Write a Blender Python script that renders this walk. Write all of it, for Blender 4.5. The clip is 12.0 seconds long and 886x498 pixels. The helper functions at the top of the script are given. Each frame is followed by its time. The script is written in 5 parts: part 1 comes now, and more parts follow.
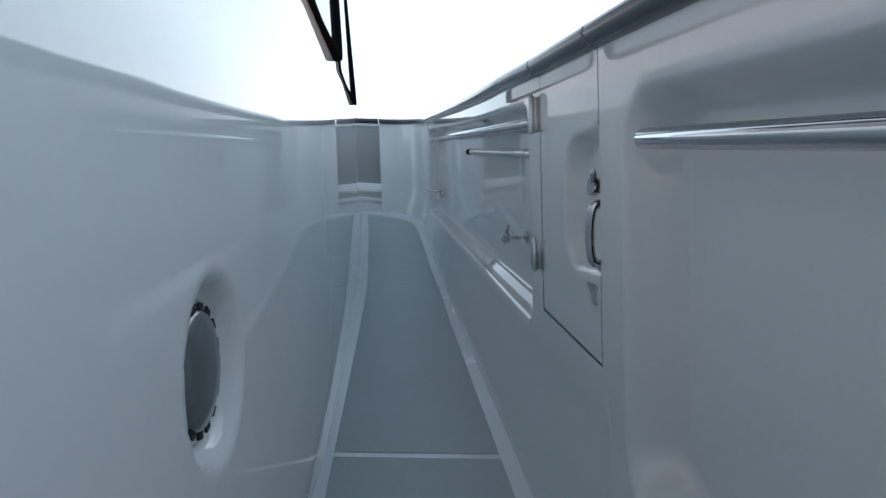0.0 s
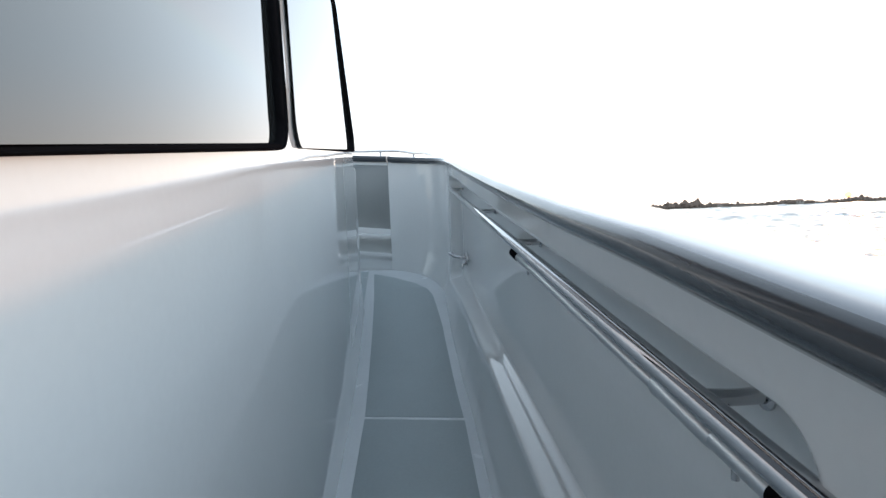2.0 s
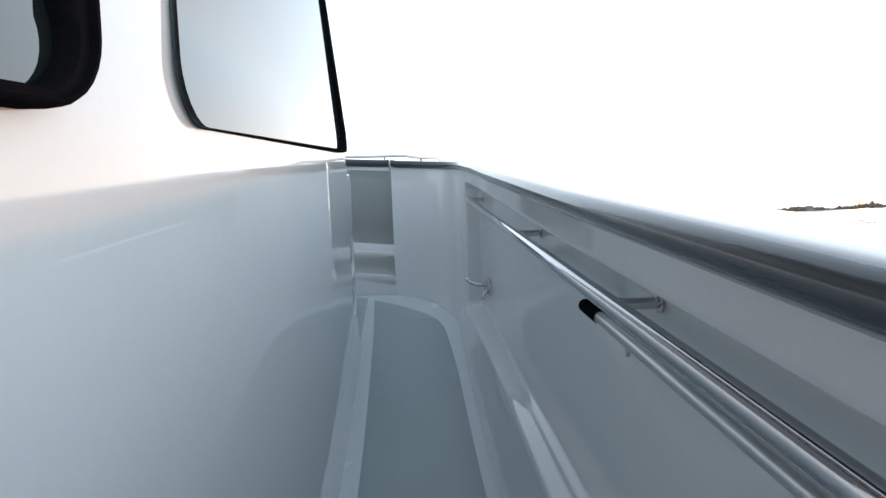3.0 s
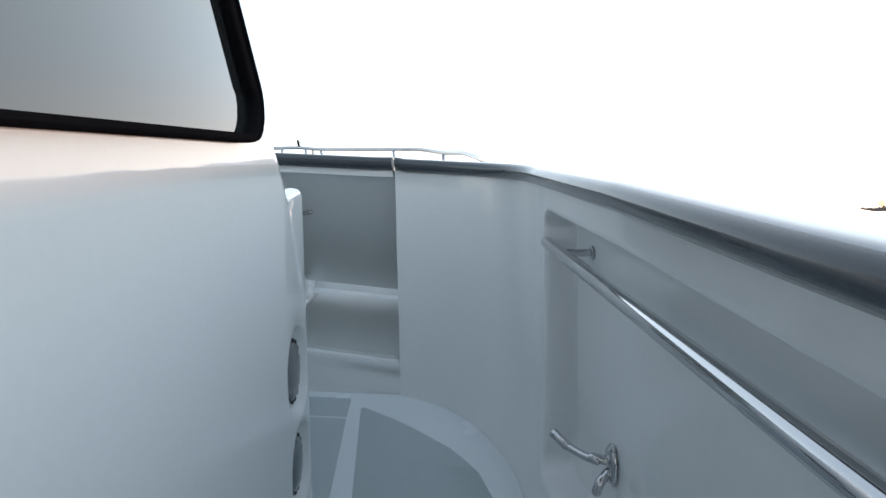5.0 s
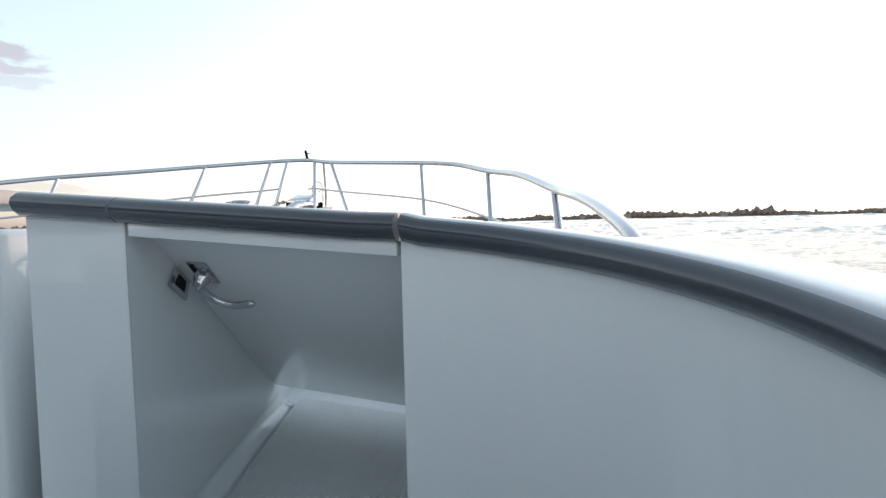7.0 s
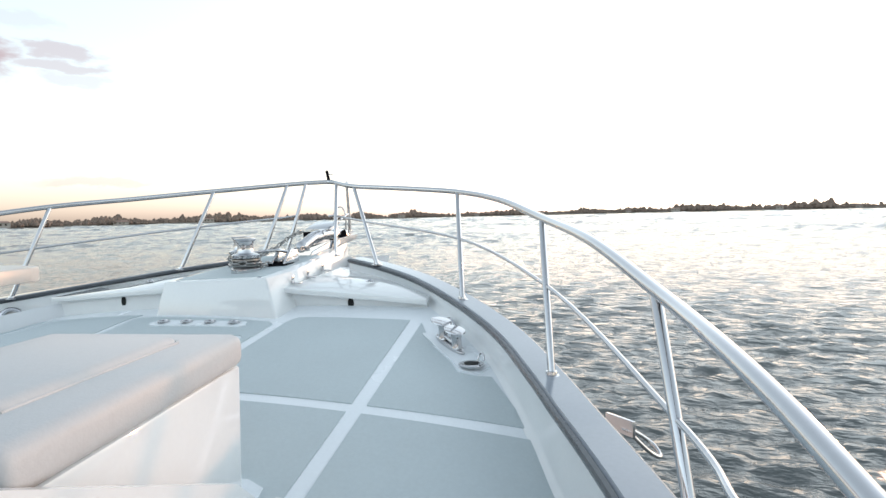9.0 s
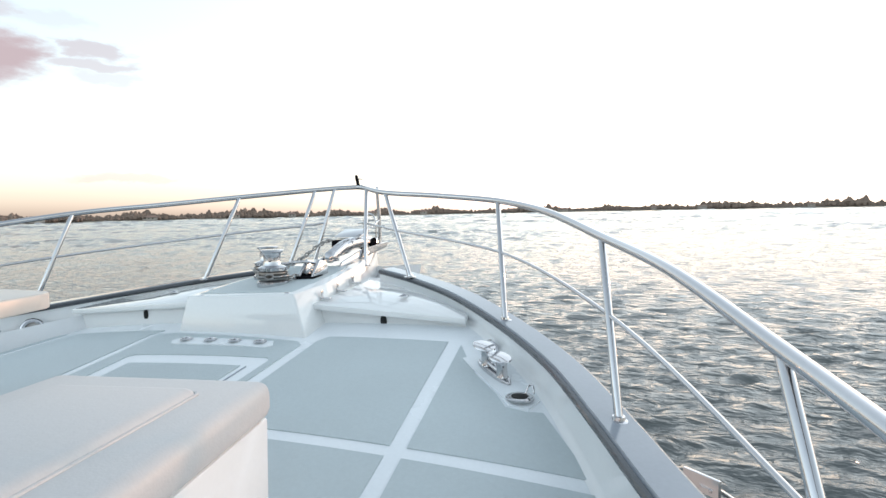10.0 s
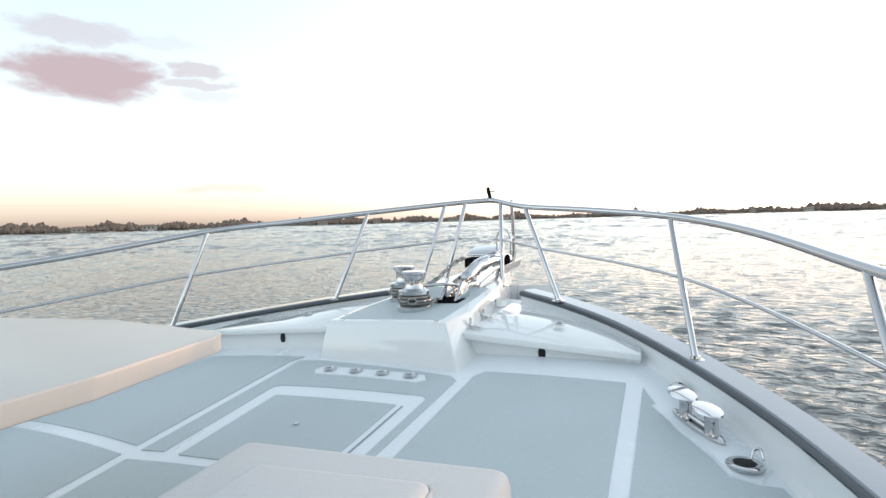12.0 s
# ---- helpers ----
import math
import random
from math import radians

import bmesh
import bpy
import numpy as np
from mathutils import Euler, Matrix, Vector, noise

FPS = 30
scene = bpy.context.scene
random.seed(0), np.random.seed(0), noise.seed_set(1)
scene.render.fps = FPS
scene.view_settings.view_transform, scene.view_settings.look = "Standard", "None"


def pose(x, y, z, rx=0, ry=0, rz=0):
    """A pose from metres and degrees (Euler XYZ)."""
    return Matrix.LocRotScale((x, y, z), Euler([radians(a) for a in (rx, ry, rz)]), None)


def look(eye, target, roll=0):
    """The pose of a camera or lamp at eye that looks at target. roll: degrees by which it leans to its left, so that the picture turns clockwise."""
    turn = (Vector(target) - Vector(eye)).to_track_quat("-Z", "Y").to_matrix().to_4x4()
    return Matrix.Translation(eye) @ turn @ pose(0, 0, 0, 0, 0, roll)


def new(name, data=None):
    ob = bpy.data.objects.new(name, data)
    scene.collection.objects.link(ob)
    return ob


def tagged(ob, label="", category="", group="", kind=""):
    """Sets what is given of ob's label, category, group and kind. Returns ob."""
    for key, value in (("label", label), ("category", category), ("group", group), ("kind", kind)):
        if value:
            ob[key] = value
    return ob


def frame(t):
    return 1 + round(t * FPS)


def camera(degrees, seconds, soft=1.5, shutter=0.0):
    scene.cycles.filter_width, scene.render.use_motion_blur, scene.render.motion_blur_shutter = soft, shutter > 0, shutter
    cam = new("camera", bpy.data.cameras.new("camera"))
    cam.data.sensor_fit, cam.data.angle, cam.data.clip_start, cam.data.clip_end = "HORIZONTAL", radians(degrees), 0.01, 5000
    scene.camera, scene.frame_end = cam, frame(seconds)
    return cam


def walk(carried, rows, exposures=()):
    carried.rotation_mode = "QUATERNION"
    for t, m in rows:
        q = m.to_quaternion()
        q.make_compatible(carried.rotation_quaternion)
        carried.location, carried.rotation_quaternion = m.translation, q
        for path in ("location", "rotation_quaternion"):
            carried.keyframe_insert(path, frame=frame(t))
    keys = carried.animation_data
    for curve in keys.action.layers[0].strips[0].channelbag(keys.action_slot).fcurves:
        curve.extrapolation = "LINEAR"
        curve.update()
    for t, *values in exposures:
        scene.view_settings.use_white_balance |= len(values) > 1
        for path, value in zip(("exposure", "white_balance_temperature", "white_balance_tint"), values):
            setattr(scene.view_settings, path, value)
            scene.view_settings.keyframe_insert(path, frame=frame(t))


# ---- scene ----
cam = camera(77.0, 12.0)
PATH = [
    (0, look((3.735, -9.350, -0.874), (3.519, -7.366, -0.999), -1.90)),
    (0.5, look((3.712, -9.034, -0.702), (3.470, -7.052, -0.827), -2.07)),
    (1, look((3.691, -8.735, -0.476), (3.426, -6.758, -0.615), -1.98)),
    (1.5, look((3.629, -8.355, -0.369), (3.347, -6.379, -0.493), -2.10)),
    (2, look((3.560, -7.980, -0.295), (3.275, -6.004, -0.409), -2.35)),
    (2.5, look((3.486, -7.526, -0.274), (3.187, -5.551, -0.368), -2.18)),
    (3, look((3.375, -7.073, -0.228), (3.067, -5.099, -0.314), -2.45)),
    (5, look((2.926, -5.022, 0.050), (2.569, -3.057, -0.060), -1.20)),
    (5.5, look((2.846, -4.566, 0.102), (2.455, -2.607, 0.009), -1.36)),
    (6, look((2.742, -4.167, 0.169), (2.340, -2.210, 0.076), -1.50)),
    (6.5, look((2.649, -3.879, 0.242), (2.202, -1.931, 0.155), -1.56)),
    (7, look((2.611, -3.580, 0.329), (2.130, -1.641, 0.229), -1.33)),
    (9, look((2.426, -2.747, 0.678), (1.800, -0.851, 0.557), -1.31)),
    (9.5, look((2.306, -2.620, 0.736), (1.653, -0.734, 0.615), -1.33)),
    (10, look((2.230, -2.510, 0.777), (1.529, -0.641, 0.645), -1.11)),
    (10.5, look((2.104, -2.434, 0.784), (1.270, -0.620, 0.664), -1.21)),
    (11, look((1.912, -2.406, 0.821), (1.022, -0.618, 0.710), -1.23)),
    (11.5, look((1.759, -2.378, 0.836), (0.827, -0.611, 0.727), -1.49)),
    (12, look((1.660, -2.343, 0.867), (0.695, -0.594, 0.761), -1.63)),
]
walk(cam, PATH, [(0, 1.02, 5950, 10), (0.9, 1.18, 6100, 10), (2.5, 1.2, 6250, 10), (5.0, 1.16, 6300, 10), (7.2, 1.05, 6350, 10), (8.8, 1.24, 6650, 10), (12, 1.24, 6650, 10)])

# ---- world, sun, sky ----
SUN_AZ = radians(28)          # to starboard of the bow
SUN_EL = radians(4.0)
world = bpy.data.worlds.new("sunset_sky")
scene.world = world
world.use_nodes = True
wn, wl = world.node_tree.nodes, world.node_tree.links
sky = wn.new("ShaderNodeTexSky")
sky.sky_type = "NISHITA"
sky.sun_disc = False
sky.sun_rotation = SUN_AZ
sky.sun_elevation = radians(8.0)
sky.air_density, sky.dust_density, sky.ozone_density = 1.0, 1.2, 2.0


def wnode(kind, **values):
    node = wn.new(kind)
    for key, value in values.items():
        node.inputs[key].default_value = value
    return node


# a thin pale veil over the whole sky, and a few rosy clouds to port
pale = wnode("ShaderNodeHueSaturation", Hue=0.475, Saturation=0.42, Value=1.15)
wl.new(sky.outputs[0], pale.inputs["Color"])
coord = wn.new("ShaderNodeTexCoord")
split = wn.new("ShaderNodeSeparateXYZ")
wl.new(coord.outputs["Generated"], split.inputs[0])
lift = wn.new("ShaderNodeMapRange")
lift.inputs["From Min"].default_value, lift.inputs["From Max"].default_value = 0.0, 0.9
lift.inputs["To Min"].default_value, lift.inputs["To Max"].default_value = 1.15, 1.65
wl.new(split.outputs["Z"], lift.inputs["Value"])
veil = wn.new("ShaderNodeVectorMath")
veil.operation = "SCALE"
wl.new(pale.outputs[0], veil.inputs[0])
wl.new(lift.outputs[0], veil.inputs["Scale"])
low = wn.new("ShaderNodeMapRange")
low.interpolation_type = "SMOOTHSTEP"
low.inputs["From Min"].default_value, low.inputs["From Max"].default_value = 0.0, 0.30
wl.new(split.outputs["Z"], low.inputs["Value"])
blush = wn.new("ShaderNodeMix")
blush.data_type = "RGBA"
blush.inputs["A"].default_value, blush.inputs["B"].default_value = (1.09, 1.0, 0.98, 1), (0.985, 0.985, 1.0, 1)
wl.new(low.outputs[0], blush.inputs["Factor"])
glow = wn.new("ShaderNodeVectorMath")
glow.operation = "MULTIPLY"
wl.new(veil.outputs[0], glow.inputs[0])
wl.new(blush.outputs["Result"], glow.inputs[1])
# haze evens out the brightest part round the sun
haze = wn.new("ShaderNodeVectorMath")
haze.operation = "MINIMUM"
band = wn.new("ShaderNodeMix")
band.data_type = "RGBA"
band.inputs["A"].default_value, band.inputs["B"].default_value = (8.8, 7.3, 5.9, 1), (6.1, 6.9, 7.4, 1)
wl.new(low.outputs[0], band.inputs["Factor"])
wl.new(band.outputs["Result"], haze.inputs[1])
wl.new(glow.outputs[0], haze.inputs[0])


def wmath(operation, a, b=None):
    node = wn.new("ShaderNodeMath")
    node.operation = operation
    for slot, value in enumerate((a, b)):
        if value is None:
            continue
        if isinstance(value, (int, float)):
            node.inputs[slot].default_value = value
        else:
            wl.new(value, node.inputs[slot])
    return node.outputs[0]


# bearing and height of the sky, ruffled by noise so that the clouds have ragged edges
stretch = wn.new("ShaderNodeMapping")
stretch.inputs["Scale"].default_value = (9.0, 9.0, 26.0)
wl.new(coord.outputs["Generated"], stretch.inputs["Vector"])
puff = wnode("ShaderNodeTexNoise", Scale=1.6, Detail=6.0, Roughness=0.62)
wl.new(stretch.outputs[0], puff.inputs["Vector"])
ruffle = wn.new("ShaderNodeSeparateXYZ")
wl.new(puff.outputs["Color"], ruffle.inputs[0])
bearing = wmath("ADD", wmath("ARCTAN2", split.outputs["X"], split.outputs["Y"]), wmath("MULTIPLY", wmath("SUBTRACT", ruffle.outputs["X"], 0.5), 0.13))
height = wmath("ADD", wmath("ARCSINE", split.outputs["Z"]), wmath("MULTIPLY", wmath("SUBTRACT", ruffle.outputs["Y"], 0.5), 0.035))
amount = None
for az, el, wide, tall, dense in ((-60.6, 13.0, 7.0, 2.6, 1.0), (-61, 16.4, 5.5, 1.2, 0.5), (-55, 16.2, 4.5, 0.9, 0.25), (-52.1, 14.2, 3.4, 0.8, 0.62), (-52.1, 13.0, 3.6, 0.7, 0.55), (-50.6, 12.0, 3.0, 0.6, 0.35), (-50.3, 3.5, 6.0, 0.45, 0.35)):
    u = wmath("DIVIDE", wmath("SUBTRACT", bearing, radians(az)), radians(wide))
    v = wmath("DIVIDE", wmath("SUBTRACT", height, radians(el)), radians(tall))
    soft_edge = wn.new("ShaderNodeMapRange")
    soft_edge.interpolation_type = "SMOOTHSTEP"
    soft_edge.inputs["From Min"].default_value, soft_edge.inputs["From Max"].default_value = 1.0, 0.25
    soft_edge.inputs["To Max"].default_value = dense
    wl.new(wmath("ADD", wmath("MULTIPLY", u, u), wmath("MULTIPLY", v, v)), soft_edge.inputs["Value"])
    amount = soft_edge.outputs[0] if amount is None else wmath("MAXIMUM", amount, soft_edge.outputs[0])
rosy = wn.new("ShaderNodeMix")
rosy.data_type = "RGBA"
rosy.inputs["B"].default_value = (1.75, 1.45, 1.58, 1)
wl.new(amount, rosy.inputs["Factor"])
wl.new(haze.outputs[0], rosy.inputs["A"])
bg = wn["Background"]
bg.inputs[1].default_value = 0.15
wl.new(rosy.outputs["Result"], bg.inputs[0])
sun = new("sun", bpy.data.lights.new("sun", "SUN"))
sun.data.energy, sun.data.angle, sun.data.color = 0.55, radians(2.0), (1.0, 0.50, 0.28)
sun.matrix_world = look((0, 0, 0), (-math.sin(SUN_AZ) * math.cos(SUN_EL), -math.cos(SUN_AZ) * math.cos(SUN_EL), -math.sin(SUN_EL)))



# ---- materials ----
def material(name, colour, rough=0.5, metal=0.0, coat=0.0, var=0.06, scale=3.0, bump=0.0, bump_scale=200.0, fine=60.0, sheen=0.0):
    m = bpy.data.materials.new(name)
    m.use_nodes = True
    n, l = m.node_tree.nodes, m.node_tree.links
    b = n["Principled BSDF"]
    b.inputs["Roughness"].default_value = rough
    b.inputs["Metallic"].default_value = metal
    b.inputs["Coat Weight"].default_value = coat
    b.inputs["Coat Roughness"].default_value = 0.02
    b.inputs["Sheen Weight"].default_value = sheen
    co = n.new("ShaderNodeTexCoord")
    big = n.new("ShaderNodeTexNoise")
    big.inputs["Scale"].default_value, big.inputs["Detail"].default_value = scale, 4
    small = n.new("ShaderNodeTexNoise")
    small.inputs["Scale"].default_value, small.inputs["Detail"].default_value = fine, 3
    l.new(co.outputs["Object"], big.inputs["Vector"])
    l.new(co.outputs["Object"], small.inputs["Vector"])
    add = n.new("ShaderNodeMath")
    add.operation = "ADD"
    l.new(big.outputs["Fac"], add.inputs[0])
    l.new(small.outputs["Fac"], add.inputs[1])
    r = n.new("ShaderNodeMapRange")
    r.inputs["From Min"].default_value, r.inputs["From Max"].default_value = 0.6, 1.4
    r.inputs["To Min"].default_value, r.inputs["To Max"].default_value = 1 - var, 1 + var
    l.new(add.outputs[0], r.inputs["Value"])
    mul = n.new("ShaderNodeVectorMath")
    mul.operation = "SCALE"
    mul.inputs[0].default_value = colour
    l.new(r.outputs[0], mul.inputs["Scale"])
    l.new(mul.outputs[0], b.inputs["Base Color"])
    rr = n.new("ShaderNodeMapRange")
    rr.inputs["To Min"].default_value, rr.inputs["To Max"].default_value = rough * 0.8, min(1, rough * 1.25)
    l.new(big.outputs["Fac"], rr.inputs["Value"])
    l.new(rr.outputs[0], b.inputs["Roughness"])
    if bump:
        g = n.new("ShaderNodeTexNoise")
        g.inputs["Scale"].default_value, g.inputs["Detail"].default_value = bump_scale, 2
        l.new(co.outputs["Object"], g.inputs["Vector"])
        bp = n.new("ShaderNodeBump")
        bp.inputs["Strength"].default_value, bp.inputs["Distance"].default_value = bump, 0.01
        l.new(g.outputs["Fac"], bp.inputs["Height"])
        l.new(bp.outputs[0], b.inputs["Normal"])
    return m


GEL = material("white_gelcoat", (0.765, 0.785, 0.79), 0.02, coat=0.3, var=0.02)
STRIP = material("smooth_white_deck", (0.78, 0.82, 0.85), 0.25, var=0.03, bump=0.05, bump_scale=60)
NONSKID = material("grey_nonskid", (0.50, 0.565, 0.585), 0.5, var=0.05, bump=0.35, bump_scale=450)
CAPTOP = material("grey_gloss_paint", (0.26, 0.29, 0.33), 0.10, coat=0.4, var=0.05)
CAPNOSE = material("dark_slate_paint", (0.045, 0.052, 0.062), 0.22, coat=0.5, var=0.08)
CHROME = material("polished_steel", (0.56, 0.56, 0.575), 0.07, metal=1.0, var=0.03)
SATIN = material("brushed_aluminium", (0.62, 0.63, 0.64), 0.3, metal=1.0, var=0.04)
RUBBER = material("black_rubber", (0.010, 0.010, 0.012), 0.7, var=0.15)
RUBBER.node_tree.nodes["Principled BSDF"].inputs["Specular IOR Level"].default_value = 0.0
VENTSTEEL = material("grey_vent_steel", (0.22, 0.24, 0.25), 0.22, metal=0.8, var=0.08)
DARK = material("black_void", (0.01, 0.01, 0.01), 0.8)
CUSHION = material("cream_vinyl", (0.50, 0.505, 0.51), 0.55, var=0.04, bump=0.07, bump_scale=160, sheen=0.2)
TABLE = material("cream_table_top", (0.53, 0.515, 0.485), 0.35, var=0.03)
TREAD = material("ribbed_grey_tread", (0.62, 0.64, 0.63), 0.5, var=0.05, bump=0.3, bump_scale=400)
HULL = material("hull_paint", (0.70, 0.72, 0.74), 0.2, coat=0.5, var=0.02)
CHAIN = material("chain_steel", (0.35, 0.34, 0.33), 0.3, metal=1.0, var=0.15)


def glass_material():
    m = bpy.data.materials.new("tinted_window_glass")
    m.use_nodes = True
    b = m.node_tree.nodes["Principled BSDF"]
    b.inputs["Base Color"].default_value = (0.012, 0.016, 0.018, 1)
    b.inputs["Roughness"].default_value = 0.02
    b.inputs["IOR"].default_value = 1.52
    b.inputs["Specular IOR Level"].default_value = 0.85
    return m


GLASS = glass_material()


# ---- mesh helpers ----
def finish(name, bm, mat, parent=None, label="", smooth=True, angle=40):
    me = bpy.data.meshes.new(name)
    bmesh.ops.recalc_face_normals(bm, faces=bm.faces)
    if smooth:
        for f in bm.faces:
            f.smooth = True
        for e in bm.edges:
            if len(e.link_faces) == 2 and e.calc_face_angle(0) > radians(angle):
                e.smooth = False
    bm.to_mesh(me)
    bm.free()
    for one in mat if isinstance(mat, (list, tuple)) else [mat]:
        me.materials.append(one)
    ob = new(name, me)
    if parent:
        ob.parent = parent
        ob.matrix_parent_inverse = parent.matrix_basis.inverted()
    if label:
        tagged(ob, label)
    return ob


part = finish


def thing(name, at, label, category, group="", turn=0):
    ob = new(name)
    ob.matrix_basis = pose(*at, 0, 0, turn)
    ob.empty_display_size = 0.05
    return tagged(ob, label, category, group)


def local(name, bm, mat, parent, label="", **k):
    """A part whose mesh is given in its thing's own axes."""
    ob = finish(name, bm, mat, None, label, **k)
    ob.parent = parent
    return ob


def block(x0, x1, y0, y1, z0, z1, r=0.01, seg=2):
    bm = bmesh.new()
    bmesh.ops.create_cube(bm, size=1)
    for v in bm.verts:
        v.co = Vector(((x0 + x1) / 2 + v.co.x * (x1 - x0), (y0 + y1) / 2 + v.co.y * (y1 - y0), (z0 + z1) / 2 + v.co.z * (z1 - z0)))
    if r:
        bmesh.ops.bevel(bm, geom=bm.edges[:], offset=r, segments=seg, profile=0.5, affect="EDGES")
    return bm


def prism(bottom, top, r=0.0, seg=2, only_top=False):
    """A solid between two polygons of as many corners."""
    bm = bmesh.new()
    lo = [bm.verts.new(p) for p in bottom]
    hi = [bm.verts.new(p) for p in top]
    n = len(lo)
    bm.faces.new(lo[::-1])
    bm.faces.new(hi)
    for i in range(n):
        bm.faces.new((lo[i], lo[(i + 1) % n], hi[(i + 1) % n], hi[i]))
    if r:
        es = [e for e in bm.edges if not only_top or e.verts[0] in hi or e.verts[1] in hi]
        bmesh.ops.bevel(bm, geom=es, offset=r, segments=seg, profile=0.5, affect="EDGES")
    return bm


def lathe(profile, seg=32, at=(0, 0, 0), axis=None):
    """Turns (radius, height) pairs about z, or about an axis."""
    bm = bmesh.new()
    rings = []
    for r, z in profile:
        rings.append([bm.verts.new((max(r, 1e-4) * math.cos(2 * math.pi * i / seg), max(r, 1e-4) * math.sin(2 * math.pi * i / seg), z)) for i in range(seg)])
    for a, b in zip(rings, rings[1:]):
        for i in range(seg):
            bm.faces.new((a[i], a[(i + 1) % seg], b[(i + 1) % seg], b[i]))
    bm.faces.new(rings[0][::-1])
    bm.faces.new(rings[-1])
    m = Matrix.Translation(at)
    if axis:
        m = m @ Vector(axis).to_track_quat("Z", "Y").to_matrix().to_4x4()
    bmesh.ops.transform(bm, matrix=m, verts=bm.verts)
    return bm


def smooth_path(pts, per=8):
    pts = [Vector(p) for p in pts]
    if len(pts) < 3:
        return pts
    out = []
    ext = [pts[0] * 2 - pts[1]] + pts + [pts[-1] * 2 - pts[-2]]
    for i in range(1, len(ext) - 2):
        a, b, c, d = ext[i - 1:i + 3]
        for k in range(per):
            t = k / per
            out.append(0.5 * ((2 * b) + (c - a) * t + (2 * a - 5 * b + 4 * c - d) * t * t + (3 * b - a - 3 * c + d) * t ** 3))
    out.append(pts[-1])
    return out


def tube(pts, r, seg=14, per=8, ball=True):
    path = smooth_path(pts, per)
    bm = bmesh.new()
    rings = []
    up = Vector((0.1, 0.2, 1)).normalized()
    for i, p in enumerate(path):
        d = (path[min(i + 1, len(path) - 1)] - path[max(i - 1, 0)]).normalized()
        s = d.cross(up)
        if s.length < 0.05:
            s = d.cross(Vector((1, 0, 0)))
        s.normalize()
        u = s.cross(d)
        ends = [(0, 1.0)]
        if ball and i == 0:
            ends = [(-r * 0.8, 0.4), (-r * 0.4, 0.85), (0, 1.0)]
        if ball and i == len(path) - 1:
            ends = [(0, 1.0), (r * 0.4, 0.85), (r * 0.8, 0.4)]
        for off, k in ends:
            rings.append([bm.verts.new(p + d * off + (s * math.cos(2 * math.pi * j / seg) + u * math.sin(2 * math.pi * j / seg)) * r * k) for j in range(seg)])
    for a, b in zip(rings, rings[1:]):
        for j in range(seg):
            bm.faces.new((a[j], a[(j + 1) % seg], b[(j + 1) % seg], b[j]))
    bm.faces.new(rings[0][::-1])
    bm.faces.new(rings[-1])
    return bm


def merge(*many):
    out = bmesh.new()
    for bm in many:
        me = bpy.data.meshes.new("tmp")
        bm.to_mesh(me)
        bm.free()
        out.from_mesh(me)
        bpy.data.meshes.remove(me)
    return out


def sweep(stations, mats=None, close_ends=True):
    """A skin over rings of points (each a list of as many points, closed)."""
    bm = bmesh.new()
    rings = [[bm.verts.new(p) for p in ring] for ring in stations]
    n = len(rings[0])
    for a, b in zip(rings, rings[1:]):
        for j in range(n):
            f = bm.faces.new((a[j], a[(j + 1) % n], b[(j + 1) % n], b[j]))
            if mats:
                f.material_index = mats[j]
    if close_ends:
        bm.faces.new(rings[0][::-1])
        bm.faces.new(rings[-1])
    return bm


# ---- the boat's lines ----
# the foredeck is drawn a little small and low; this sets it in its place
_PIVOT = Vector((2.611, -3.580, 0.329))
FORE = Matrix.Translation(_PIVOT) @ Matrix.Scale(1.08, 4) @ Matrix.Translation(-_PIVOT) @ Matrix.Translation((0, 0, 0.05))


def bulwark_x(y):
    return 2.2925 - 0.20692 * y


def house_x(y):
    return 1.3868 - 0.23309 * y


def curve_of(pairs):
    xs, ys = zip(*pairs)
    return lambda v: float(np.interp(v, xs, ys))


FLOOR_Z = curve_of([(-14, -2.25), (-11, -2.02), (-7.42, -1.70), (-6, -1.575), (-4.9, -1.445), (-4.4, -1.37), (-3.8, -1.23), (-3.0, -0.99), (-2.6, -0.865), (-2.3, -0.79)])
CAP_Z = curve_of([(-14, -1.25), (-8.075, -0.515), (-7.57, -0.455), (-7.06, -0.385), (-6.58, -0.33), (-5.66, -0.208), (-4.35, -0.022), (-3.825, 0.058), (-3.1, 0.152), (-3.0, 0.165), (-2.4, 0.235)])
BRIDGE_Y = -2.40
CORNER_R = 0.765
CORNER_Z = curve_of([(0, 0.289), (0.25, 0.264), (0.5, 0.235), (0.8, 0.198), (1.045, 0.164)])


def cap_z(p):
    if p[1] < -3.006:
        return CAP_Z(p[1])
    if p[0] > 2.17:
        return CORNER_Z(math.acos(max(-1, min(1, 1 - (BRIDGE_Y - p[1]) / CORNER_R))) * CORNER_R)
    return 0.285 + (2.225 - p[0]) * 0.082


